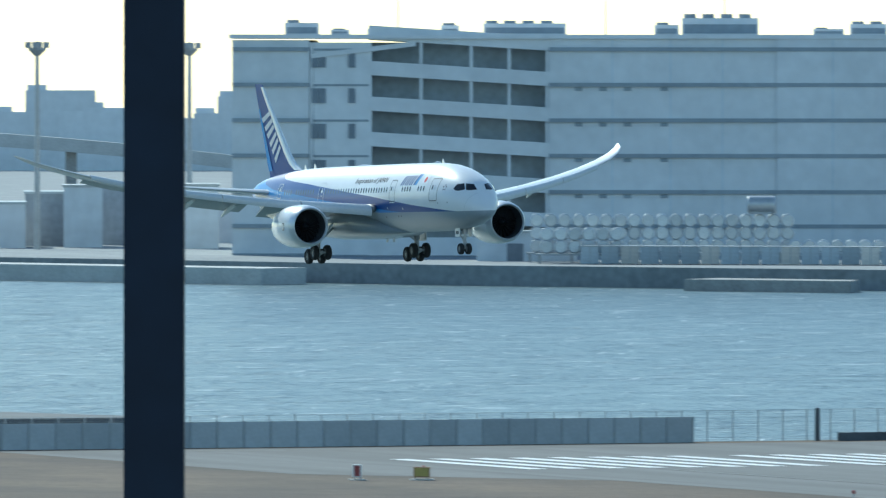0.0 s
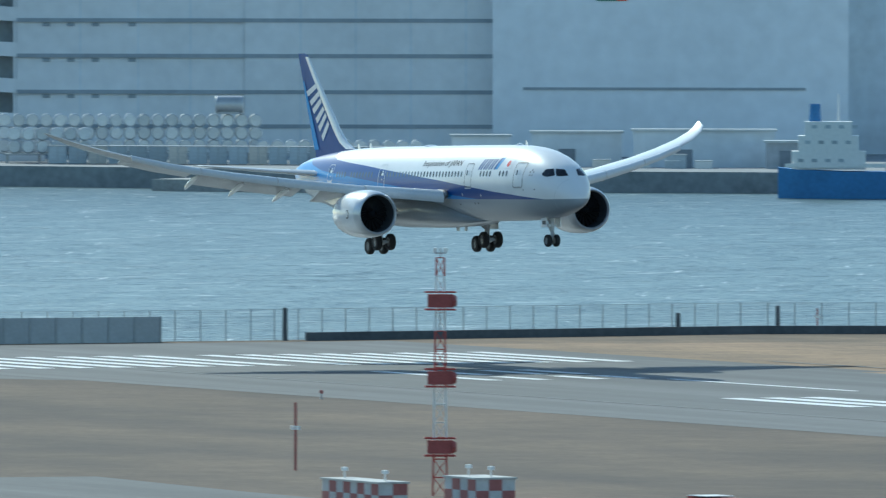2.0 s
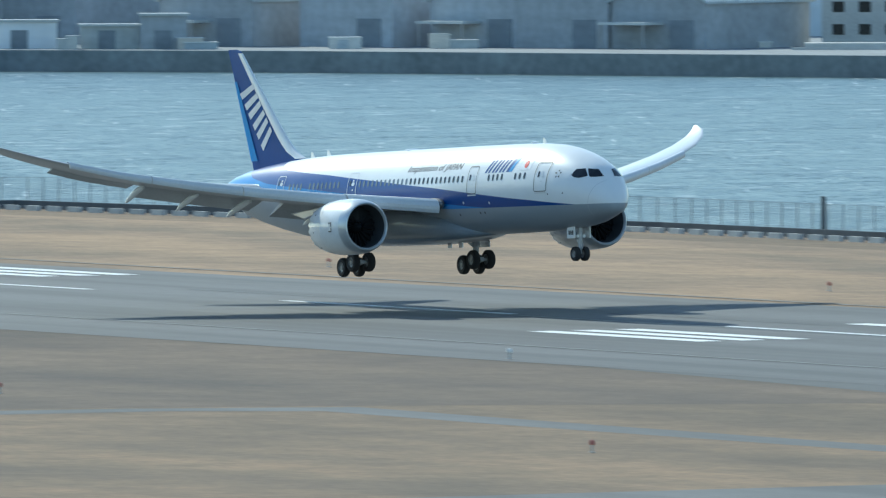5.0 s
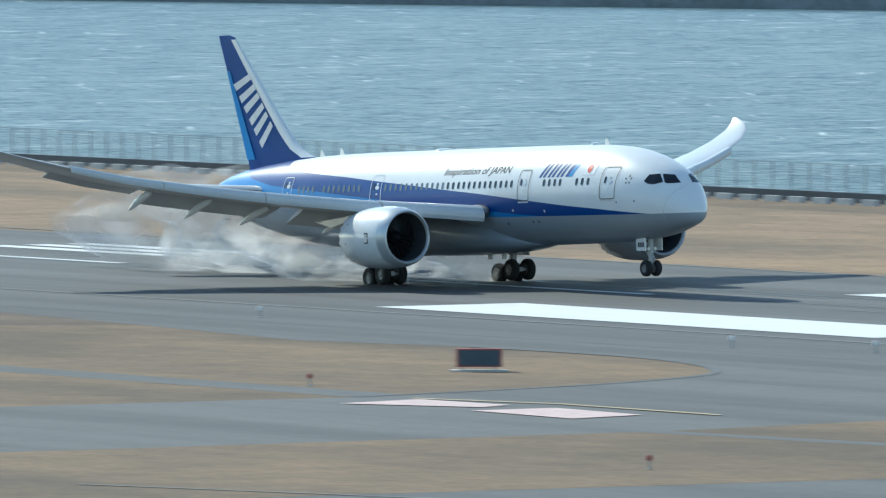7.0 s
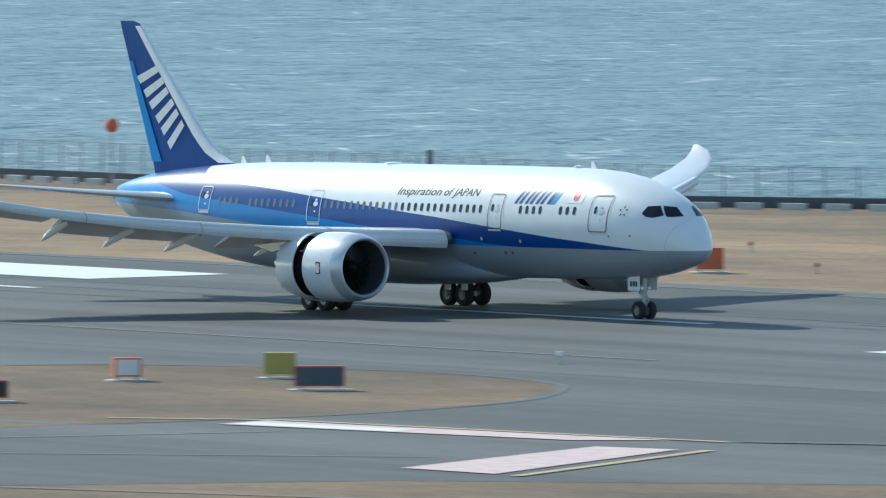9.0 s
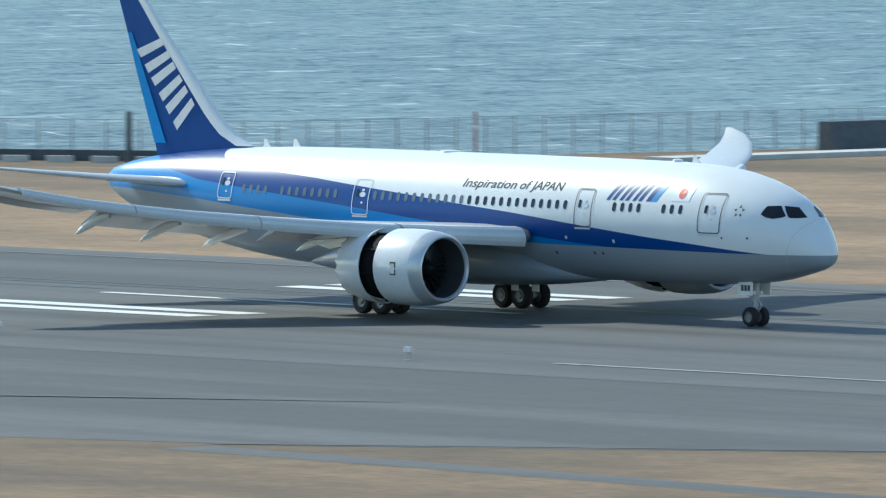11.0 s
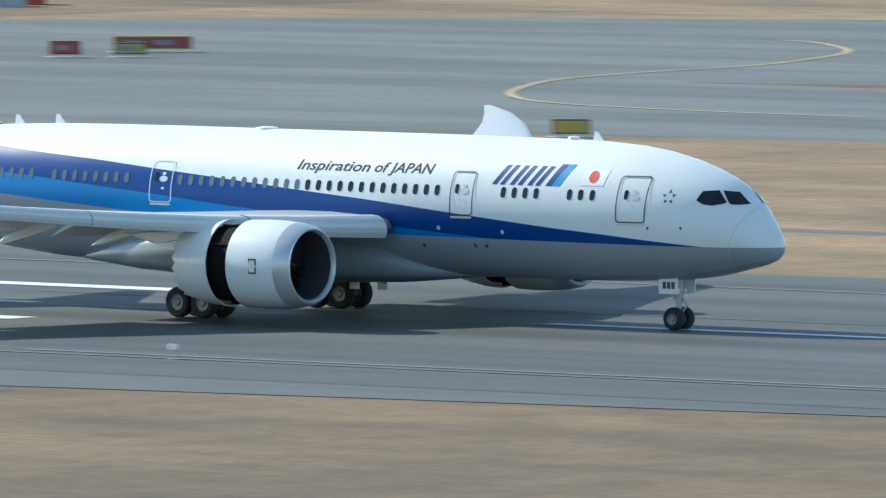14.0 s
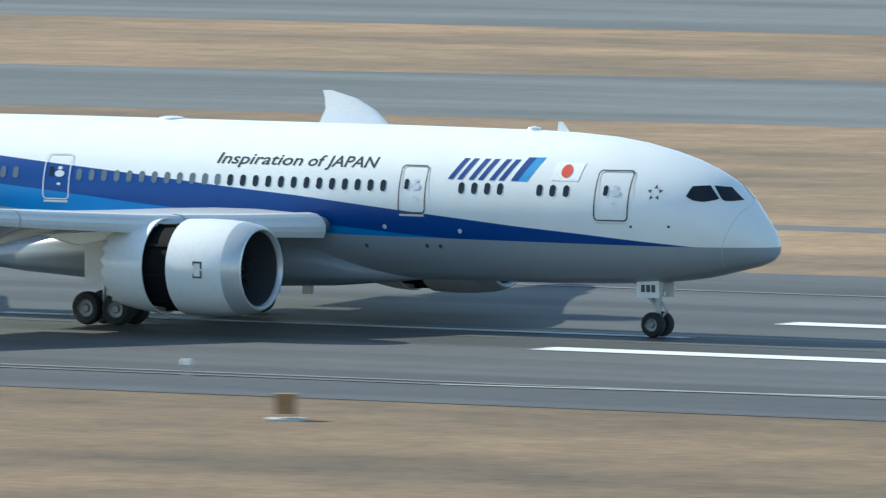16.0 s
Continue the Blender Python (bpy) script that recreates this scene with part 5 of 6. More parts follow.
def cabin_door(x0, x1, z0, z1, mat, bulge=0.03):
    """An outlined door; the window and the handle recess are its own pieces."""
    cx, cz, w, h = (x0 + x1) / 2, (z0 + z1) / 2, abs(x1 - x0), z1 - z0
    a, b = skin_loop(rounded(cx, cz, w, h, 0.18), 0.03, 10), skin_loop(rounded(cx, cz, w - 0.11, h - 0.11, 0.14), 0.03, 10)
    n = len(a)
    d = part("cabin_door", Shape().add(a + b, [(i, (i + 1) % n, (i + 1) % n + n, i + n) for i in range(n)]), mat, plane, "outlined cabin door")
    s = Shape()
    rim = skin_loop(rounded(cx + (-0.3), cz + 0.2, 0.2, 0.42, 0.09), 0.02)
    s.add([skin(cx - 0.3, cz + 0.2, 0.02)] + rim, [(0, i + 1, (i + 1) % len(rim) + 1) for i in range(len(rim))])
    part("door_window", s, GLASS_DARK, d)
    for dz, r in ((0.12, 0.2), (0.35, 0.1), (-0.3, 0.08)):
        s = Shape()
        rim = skin_loop([(cx + 0.12 + r * 1.2 * math.cos(t), cz + dz + r * 0.7 * math.sin(t)) for t in [2 * math.pi * k / 10 for k in range(10)]], 0.018)
        s.add(rim, [tuple(range(10))])
        part("door_handle", s, SLAT, d)
    patch("door_sill", [(cx - w * 0.45, z0 - 0.12), (cx + w * 0.45, z0 - 0.12), (cx + w * 0.45, z0 - 0.03), (cx - w * 0.45, z0 - 0.03)], SLAT, d, 3, 1, 0.03)


cabin_door(-7.05, -5.5, 4.93, 6.97, OUTLINE)
cabin_door(-16.25, -14.95, 5.0, 6.95, OUTLINE)
cabin_door(-33.5, -32.2, 5.1, 6.98, SLAT)
cabin_door(-44.65, -43.4, 5.62, 7.02, SLAT)
# the windows further aft are a paler grey
for x in [-8.37, -9.0, -9.61] + [-11.46 - 0.61 * k for k in range(4)] + [-17.01 - 0.615 * k for k in range(25)] + [-34.9 - 0.615 * k for k in range(8)] + [-40.6 - 0.615 * k for k in range(4)]:
    cabin_window(x, 6.09 + max(0, -x - 17) * 0.004, GLASS_DARK if x > -25 else WINDOW_GREY)
# flight deck panes
def pane(pts, label):
    """A flight-deck pane of straight sides with its rim, laid on both sides of the nose."""
    out = Shape()
    cx, cz = sum(q[0] for q in pts) / len(pts), sum(q[1] for q in pts) / len(pts)
    loop = [(pts[i][0] + (pts[(i + 1) % len(pts)][0] - pts[i][0]) * k / 8, pts[i][1] + (pts[(i + 1) % len(pts)][1] - pts[i][1]) * k / 8) for i in range(len(pts)) for k in range(8)]
    n = len(loop)
    rings = [[skin(cx + (x - cx) * f, cz + (z - cz) * f, 0.02) for x, z in loop] for f in (1.0, 0.8, 0.6, 0.4, 0.2, 0.02)]
    out.loft(rings, caps=False)
    for sy in (1, -1):
        part("cockpit_window", out, GLASS_DARK, fus, label, True).scale.y = sy


pane([(-3.2, 5.98), (-3.08, 6.38), (-2.5, 6.41), (-2.0, 5.9), (-2.1, 5.84), (-2.5, 5.76), (-2.9, 5.82)], "dark side flight-deck pane")
pane([(-2.38, 6.4), (-1.9, 6.33), (-1.36, 5.82), (-1.55, 5.79), (-1.8, 5.8), (-1.9, 5.87)], "dark front flight-deck pane")
# marks: slanted plain shapes, parallelogram, red disc, star, slogan
for k in range(6):
    x = -14.0 + 0.44 * k + 0.1 * (k // 2)
    patch("airline_mark", [(x, 6.43), (x + 0.25, 6.43), (x + 0.82, 7.28), (x + 0.57, 7.28)], MARK_BLUE, fus, out=0.012)
patch("airline_mark", [(-11.02, 6.43), (-10.68, 6.43), (-10.08, 7.38), (-10.46, 7.38)], MARK_BLUE, fus, out=0.012)
patch("airline_mark", [(-10.68, 6.43), (-10.25, 6.43), (-9.67, 7.39), (-10.08, 7.38)], MARK_SKY, fus, out=0.012)
patch("flag", [(-9.2, 6.5), (-7.9, 6.5), (-7.75, 7.22), (-9.08, 7.22)], material("flag_white", (0.86, 0.86, 0.86), 0.3), fus, out=0.014)
disc = skin_loop([(-8.5 + 0.25 * math.cos(t), 6.88 + 0.26 * math.sin(t)) for t in [2 * math.pi * k / 20 for k in range(20)]], 0.028)
part("flag_disc", Shape().add([skin(-8.5, 6.88, 0.028)] + disc, [(0, i + 1, (i + 1) % 20 + 1) for i in range(20)]), MARK_RED, fus)
for k in range(5):
    t = radians(90 + 72 * k)
    cx, cz = -4.45 + 0.24 * math.cos(t), 6.1 + 0.24 * math.sin(t)
    part("alliance_mark", Shape().add(skin_loop([(cx + 0.1 * math.cos(t), cz + 0.1 * math.sin(t)), (cx + 0.1 * math.cos(t + 2.3), cz + 0.1 * math.sin(t + 2.3)), (cx + 0.1 * math.cos(t - 2.3), cz + 0.1 * math.sin(t - 2.3))], 0.02), [(0, 1, 2)]), OUTLINE, fus)


def skin_word(text, x, z, wide, size, shear, mat):
    """One word of lettering laid on the fuselage, wide metres long."""
    cu = bpy.data.curves.new("slogan_word", "FONT")
    cu.body, cu.size, cu.shear, cu.resolution_u, cu.offset = text, size, shear, 3, 0.006
    tmp = new("slogan_word", cu)
    bpy.context.view_layer.update()
    me = bpy.data.meshes.new_from_object(tmp.evaluated_get(bpy.context.evaluated_depsgraph_get()))
    bpy.data.objects.remove(tmp)
    bm = bmesh.new()
    bm.from_mesh(me)
    bmesh.ops.triangulate(bm, faces=bm.faces)
    for _ in range(2):
        bmesh.ops.subdivide_edges(bm, edges=[e for e in bm.edges if e.calc_length() > 0.1], cuts=1)
    bmesh.ops.triangulate(bm, faces=bm.faces)
    bm.to_mesh(me)
    bm.free()
    s = Shape()
    lo, hi = min(v.co.x for v in me.vertices), max(v.co.x for v in me.vertices)
    s.add([skin(x + (v.co.x - lo) * wide / (hi - lo), z + v.co.y, 0.01) for v in me.vertices], [tuple(p.vertices) for p in me.polygons])
    return part("slogan_word", s, mat, fus, "dark grey slanted slogan lettering")


for text, x, wide in (("Inspiration", -25.2, 4.12), ("of", -20.8, 0.82), ("JAPAN", -19.95, 2.5)):
    skin_word(text, x, 6.79, wide, 0.62, 0.22, SLOGAN_INK)
for x, z, r in ((-16.94, 4.42, 0.1), (-13.37, 4.33, 0.1), (-15.09, 3.67, 0.09), (-14.45, 3.67, 0.09), (-5.38, 4.73, 0.06), (-3.75, 4.76, 0.06), (-18.0, 3.6, 0.09)):
    rim = skin_loop([(x + r * math.cos(t), z + r * math.sin(t)) for t in [2 * math.pi * k / 12 for k in range(12)]], 0.018)
    part("service_port", Shape().add(rim, [tuple(range(12))]), OUTLINE if r != 0.1 else SLAT, fus)
# radome joint and aerials
jt = [skin(-1.5 + 0.55 * math.sin((k - 10) * 0.1), 3.1 + k * 0.14, 0.012) for k in range(20)]
jt2 = [skin(-1.518 + 0.55 * math.sin((k - 10) * 0.1), 3.1 + k * 0.14, 0.012) for k in range(20)]
part("radome_joint", Shape().add(jt + jt2, [(i, i + 1, i + 21, i + 20) for i in range(19)]), WING_GREY, fus)
for x, z, h in ((-9.8, 8.34, 0.42), (-40.8, 8.37, 0.42), (-43.2, 8.3, 0.42)):
    part("aerial", Shape().add([(x + X0, -0.03, z), (x - 0.6 + X0, -0.02, z), (x - 0.55 + X0, 0, z + h), (x - 0.35 + X0, 0, z + h), (x + X0, 0.03, z), (x - 0.6 + X0, 0.02, z)], [(0, 1, 2, 3), (4, 3, 2, 5), (0, 3, 4), (1, 5, 2), (0, 4, 5, 1)]), PAINT, fus)
part("dome", Shape().turn([(8.36, 0.6), (8.48, 0.52), (8.53, 0.25), (8.54, 0)], "z", (-29 + X0, 0, 0), 14), PAINT, fus, "", True)
part("dome", Shape().turn([(8.34, 0.3), (8.5, 0.25), (8.55, 0)], "z", (-5.5 - 6 + X0, 0, 0), 10), PAINT, fus, "", True)
for x in (-22.6, -24.2):
    part("belly_aerial", Shape().box(x + X0, -0.04, 1.35, x + 0.5 + X0, 0.04, 1.75), PAINT, fus)
part("tail_cone_exhaust", Shape().turn([(-0.0, 0.18), (-0.35, 0.16), (-0.35, 0.0)], "x", (-56.2 + X0, 0, 6.28), 12), HOT_METAL, fus)


def foil(chord, thick, n=9, camber=0.02):
    """Points of an aerofoil: x runs back from the leading edge."""
    up, dn = [], []
    for k in range(n + 1):
        u = (1 - math.cos(math.pi * k / n)) / 2
        t = 5 * thick * (0.2969 * math.sqrt(u) - 0.126 * u - 0.3516 * u * u + 0.2843 * u ** 3 - 0.1036 * u ** 4)
        up.append((u * chord, (t + camber * math.sin(math.pi * u)) * chord)), dn.append((u * chord, (-t * 0.8 + camber * math.sin(math.pi * u)) * chord))
    return up + dn[-2:0:-1]


# leading edge x, trailing edge x, height in flight, thickness, by distance from the centreline
WING = [(0.0, -19.4, -32.4, 4.2, 0.07), (2.9, -19.9, -32.4, 4.35, 0.07), (6.5, -21.4, -32.6, 4.7, 0.072), (9.8, -23.6, -32.9, 5.06, 0.075), (14.0, -26.4, -34.2, 5.65, 0.08), (18.0, -29.1, -35.7, 6.3, 0.08), (22.0, -31.8, -37.2, 7.1, 0.085),
        (25.0, -33.6, -38.0, 7.9, 0.08), (27.2, -35.2, -38.8, 8.6, 0.075), (28.8, -36.9, -39.5, 9.25, 0.07), (29.7, -38.4, -40.1, 9.75, 0.06), (30.15, -40.0, -40.5, 10.1, 0.05)]
PIV = Vector((0, 5.0, 4.2))


def wing_at(y):
    for a, b in zip(WING[:-1], WING[1:]):
        if a[0] <= y <= b[0]:
            k = (y - a[0]) / (b[0] - a[0])
            return [a[i] + (b[i] - a[i]) * k for i in range(5)]
    return WING[-1]


def wing_side(side):
    w = Shape()
    rr = []
    for y, le, te, z, th in WING:
        rr.append([(le - u + X0 - PIV.x, side * (y - PIV.y), z + v - PIV.z) for u, v in foil(le - te, th, camber=0.004)])
    w.loft(rr)
    ob = part("wing", w, WING_GREY, plane, "grey-white swept wing with an upswept tip", True)
    ob.location = (PIV.x, side * PIV.y, PIV.z)

    def span_piece(name, y0, y1, f0, f1, drop0, drop1, thick, mat, n=6, label=""):
        """A movable surface between two fractions of the chord, lowered by drop at its front and rear."""
        s = Shape()
        rr2 = []
        for k in range(n + 1):
            y = y0 + (y1 - y0) * k / n
            yy, le, te, z, th = wing_at(y)
            c = le - te
            xa, xb = le - f0 * c + X0, le - f1 * c + X0
            ch = xa - xb
            ring = []
            for u, v in foil(1.0, 0.12, 6):
                ring.append((xa - u * ch, side * (y - PIV.y), z + 0.02 * c - drop0 - (drop1 - drop0) * u + v * thick / 0.12 - PIV.z))
            rr2.append(ring)
        s.loft(rr2)
        return part(name, s, mat, ob, label, True)

    def slat(y0, y1, big0, big1, n=5):
        """A curved leading-edge slat, let down ahead of the wing; big scales its section."""
        prof = [(-0.6, 0.36), (-0.2, 0.42), (0.2, 0.37), (0.42, 0.24), (0.56, 0.05), (0.62, -0.15), (0.6, -0.38), (0.5, -0.62), (0.43, -0.6), (0.4, -0.3), (0.1, 0.06), (-0.55, 0.28)]
        rr4 = []
        for k in range(n + 1):
            y = y0 + (y1 - y0) * k / n
            yy, le, te, z, th = wing_at(y)
            g = big0 + (big1 - big0) * k / n
            rr4.append([(le + u * g + X0, side * (y - PIV.y), z + v * g - PIV.z) for u, v in prof])
        part("slat", Shape().loft(rr4), SLAT, ob, "pale extended leading-edge slat")

    slat(3.3, 8.9, 1.0, 0.85)
    for ya, yb, g0, g1 in ((9.0, 15.0, 0.78, 0.7), (15.06, 20.3, 0.7, 0.58), (20.36, 25.2, 0.58, 0.45)):
        slat(ya, yb, g0, g1)
    span_piece("flap", 3.4, 8.8, 0.92, 1.16, 0.12, 1.15, 0.3, WING_GREY, label="lowered trailing-edge flap")
    span_piece("flap", 10.4, 18.5, 0.90, 1.16, 0.12, 0.9, 0.22, WING_GREY, label="lowered trailing-edge flap")
    span_piece("aileron", 19.0, 24.5, 0.90, 1.10, 0.08, 0.4, 0.14, WING_GREY)
    for y, ln in ((6.2, 4.0), (12.0, 3.7), (15.6, 3.3), (19.2, 2.8)):
        yy, le, te, z, th = wing_at(y)
        s = Shape()
        rr3 = []
        for k in range(9):
            u = k / 8
            r = 0.24 * math.sin(math.pi * min(1, u * 0.92 + 0.08)) ** 0.6 + 0.02
            x = te + 2.4 - u * ln + X0
            zc = z - 0.3 - 0.55 * u - 0.5 * u * u - PIV.z
            rr3.append([(x, side * (y - PIV.y) + 0.75 * r * math.cos(a), zc + r * math.sin(a)) for a in [2 * math.pi * j / 12 for j in range(12)]])
        s.loft(rr3)
        part("flap_fairing", s, PAINT, ob, "tapered flap track fairing", True)
    return ob


wing_r, wing_l = wing_side(-1), wing_side(1)
for side in (-1, 1):
    part("landing_light", Shape().turn([(-20.9, 0.45), (-20.2, 0.42), (-19.75, 0.32), (-19.5, 0.16), (-19.45, 0.0)], "x", (X0, side * 3.05, 4.42), 16), RIM, plane, "grey glazed landing light at the wing root", True)


def engine(side):
    y, zc = side * 9.72, 2.95
    e = part("fan_cowl", Shape().turn([(-18.7, 1.68), (-18.85, 1.79), (-19.33, 1.895), (-20.1, 1.96), (-20.9, 1.98), (-21.93, 1.95)], "x", (X0, y, zc), 48), PAINT, plane, "white engine fan cowl", True)
    lip = Shape().turn([(-19.33, 1.899), (-18.78, 1.79), (-18.56, 1.68), (-18.53, 1.61), (-18.6, 1.54), (-18.75, 1.51)], "x", (X0, y, zc), 48)
    part("inlet_lip", lip, LIP, e, "bare metal inlet lip", True)
    part("inlet_duct", Shape().turn([(-18.75, 1.51), (-19.2, 1.48), (-19.8, 1.475), (-20.4, 1.48)], "x", (X0, y, zc), 48), INLET, e, "", True)
    for k in range(20):
        a = 2 * math.pi * k / 20
        ca, sa = math.cos(a), math.sin(a)
        cb, sb2 = math.cos(a + 0.26), math.sin(a + 0.26)
        part("fan_blade", Shape().add([(-19.95 + X0, y + 0.35 * ca, zc + 0.35 * sa), (-20.25 + X0, y + 0.35 * cb, zc + 0.35 * sb2), (-20.3 + X0, y + 1.47 * math.cos(a + 0.42), zc + 1.47 * math.sin(a + 0.42)), (-20.0 + X0, y + 1.47 * math.cos(a + 0.16), zc + 1.47 * math.sin(a + 0.16))], [(0, 1, 2, 3)]), DARK_METAL, e)
    part("fan_backing", Shape().turn([(-20.42, 0.0), (-20.42, 1.48)], "x", (X0, y, zc), 32), TYRE, e)
    part("spinner", Shape().turn([(-19.4, 0.0), (-19.55, 0.16), (-19.95, 0.36), (-20.35, 0.4)], "x", (X0, y, zc), 24), DARK_METAL, e, "", True)
    part("cascade_drum", Shape().turn([(-21.7, 1.8), (-23.5, 1.66)], "x", (X0, y, zc), 40), BLACK, e, "dark reverser cascade behind the cowl")
    for k in range(8):
        t = radians(-60 + 40 * k)
        part("cascade_rib", Shape().box(-23.1 + X0, -0.05, 1.7, -21.92 + X0, 0.05, 1.83, Matrix.Translation((0, y, zc)) @ Matrix.Rotation(t, 4, "X")), BLACK, e)
    part("cowl_bulkhead", Shape().turn([(-21.925, 1.948), (-21.925, 1.5)], "x", (X0, y, zc), 40), DARK_METAL, e)
    sl = Shape()
    n = 40
    rg = []
    ang = [2 * math.pi * k / n for k in range(n)]
    for d, r in ((0.0, 1.95), (-0.8, 1.88), (-1.45, 1.77), (-1.9, 1.66)):
        rg.append([(d, r * math.cos(t), r * math.sin(t)) for t in ang])
    rg.append([(-2.0 - (0.2 if k % 2 else 0.0), 1.62 * math.cos(t), 1.62 * math.sin(t)) for k, t in enumerate(ang)])
    rg.append([(-1.9, 1.58 * math.cos(t), 1.58 * math.sin(t)) for t in ang])
    rg.append([(0.0, 1.89 * math.cos(t), 1.89 * math.sin(t)) for t in ang])
    rg.append(rg[0])
    sl.loft(rg, caps=False)
    sleeve = part("reverser_sleeve", sl, PAINT, plane, "white sliding thrust reverser sleeve with a toothed edge", True)
    sleeve.location = (-21.94 + X0, y, zc)
    part("core_nozzle", Shape().turn([(-23.0, 1.05), (-24.2, 0.85), (-25.2, 0.7), (-25.2, 0.5), (-24.4, 0.5)], "x", (X0, y, zc), 32), HOT_METAL, e, "", True)
    part("exhaust_plug", Shape().turn([(-24.4, 0.48), (-25.2, 0.38), (-25.8, 0.1), (-25.9, 0)], "x", (X0, y, zc), 24), HOT_METAL, e, "", True)
    part("pylon", Shape().add([(-20.3 + X0, y, zc + 1.85), (-23.2 + X0, y, 4.55), (-29.5 + X0, y, 4.1), (-27.5 + X0, y, zc + 0.7), (-23.5 + X0, y, zc + 1.3),
                               (-20.6 + X0, y - 0.28, zc + 1.8), (-23.4 + X0, y - 0.3, 4.5), (-29 + X0, y - 0.12, 4.05), (-27.2 + X0, y - 0.2, zc + 0.75),
                               (-20.6 + X0, y + 0.28, zc + 1.8), (-23.4 + X0, y + 0.3, 4.5), (-29 + X0, y + 0.12, 4.05), (-27.2 + X0, y + 0.2, zc + 0.75)],
                              [(0, 5, 6, 1), (1, 6, 7, 2), (5, 8, 7, 6), (2, 7, 8, 3), (0, 1, 10, 9), (1, 2, 11, 10), (9, 10, 11, 12), (2, 3, 12, 11), (0, 9, 12, 3, 8, 5)]), PAINT, e, "white engine pylon")
    for nm, mt, w2, h2, o2 in (("maker_plate", OUTLINE, 0.22, 0.34, 0.012), ("maker_plate", SLAT, 0.15, 0.26, 0.022)):
        pts = []
        for dx, dz in ((-w2, -h2), (w2, -h2), (w2, h2), (-w2, h2)):
            z = dz
            yy2 = math.sqrt((1.978 + o2) ** 2 - z * z)
            pts.append((-20.4 + dx + X0, y + side * yy2, zc + z))
        part(nm, Shape().add(pts, [(0, 1, 2, 3)]), mt, e)
    return sleeve


sleeve_r, sleeve_l = engine(-1), engine(1)

# tail surfaces; height, leading edge, trailing edge and thickness of the fin
FIN = [(7.2, -44.0, -52.8, 0.09), (8.25, -45.0, -53.1, 0.1), (8.9, -46.6, -53.4, 0.1), (9.8, -47.75, -53.75, 0.1), (12.0, -50.0, -54.6, 0.1), (14.5, -52.5, -55.5, 0.1), (15.9, -53.85, -56.05, 0.09), (16.35, -54.3, -56.2, 0.07), (16.5, -54.9, -56.25, 0.04)]
fs = Shape()
rr = []
for z, le, te, th in FIN:
    rr.append([(le - u + X0, v, z) for u, v in foil(le - te, th)])
fs.loft(rr)
fin = part("fin", fs, FIN_BLUE, plane, "dark blue tail fin with white slanted marks", True)


def fin_patch(pts, mat, out, name="tail_mark", label=""):
    """A painted shape (x, z) on the starboard side of the fin."""
    vs = []
    for x, z in pts:
        k = max(0.0, min(1.0, (z - 8.25) / 8.0))
        le, te = -45.0 - 9.2 * k, -53.1 - 3.0 * k
        c = le - te
        u = max(0.01, min(0.99, (le - x) / c))
        t = 5 * 0.1 * (0.2969 * math.sqrt(u) - 0.126 * u - 0.3516 * u * u + 0.2843 * u ** 3 - 0.1036 * u ** 4) * 0.8 - 0.02 * math.sin(math.pi * u)
        vs.append((x + X0, -max(0.02, t * c) - out, z))
    return part(name, Shape().add(vs, [tuple(range(len(pts)))]), mat, fin, label)


def fin_edge(w0, w1, mat, name):
    """Paint wrapped round the leading edge of the fin, w0 wide at its foot and w1 at its tip."""
    rings = []
    for k in range(15):
        z = 8.3 + 7.9 * k / 14
        for lo, hi in zip(FIN[:-1], FIN[1:]):
            if lo[0] <= z <= hi[0]:
                f = (z - lo[0]) / (hi[0] - lo[0])
                le, te, th = [lo[i] + (hi[i] - lo[i]) * f for i in (1, 2, 3)]
        c, wide, ring = le - te, w0 + (w1 - w0) * k / 14, []
        for j in range(-8, 9):
            u = (j / 8) ** 2 * wide / c
            t = 5 * th * (0.2969 * math.sqrt(u) - 0.126 * u - 0.3516 * u * u + 0.2843 * u ** 3 - 0.1036 * u ** 4)
            y = ((t if j > 0 else -0.8 * t) + 0.02 * math.sin(math.pi * u)) * c
            ring.append((le - u * c + X0 + 0.02, y + (0.03 if j > 0 else -0.03 if j < 0 else 0), z))
        rings.append(ring)
    return part(name, Shape().loft(rings, closed=False, caps=False), mat, fin, "", True)


fin_edge(1.15, 0.55, PAINT, "leading_edge_paint")
for k in range(9):  # light blue trailing edge, piece by piece up the fin
    z0, z1 = 8.3 + 7.8 * k / 12, 8.3 + 7.8 * (k + 1) / 12
    te0, te1 = -53.15 - (z0 - 8.3) * 0.375, -53.15 - (z1 - 8.3) * 0.375
    v0, v1 = 1.0 - 0.8 * k / 12, 1.0 - 0.8 * (k + 1) / 12
    fin_patch([(te0 + v0, z0), (te0 + 0.05, z0), (te1 + 0.05, z1), (te1 + v1, z1)], FIN_LIGHT, 0.05, "trailing_edge_paint")
# six white slanted bars across the fin, and the fin set on the tail
for k in range(6):
    u0 = (k + 0.08 * (k % 2)) / 6
    u1 = u0 + 0.095
    a0, a1, b0, b1 = [Vector(p).lerp(Vector(q), u) for p, q, u in (((-54.55, 13.25), (-51.0, 8.75), u0), ((-54.55, 13.25), (-51.0, 8.75), u1), ((-52.5, 13.9), (-49.5, 10.2), u0), ((-52.5, 13.9), (-49.5, 10.2), u1))]
    for j in range(3):
        f0, f1 = j / 3, (j + 1) / 3
        fin_patch([a0.lerp(b0, f0), a0.lerp(b0, f1), a1.lerp(b1, f1), a1.lerp(b1, f0)], SIGN_WHITE, 0.05, label="white slanted bar mark")
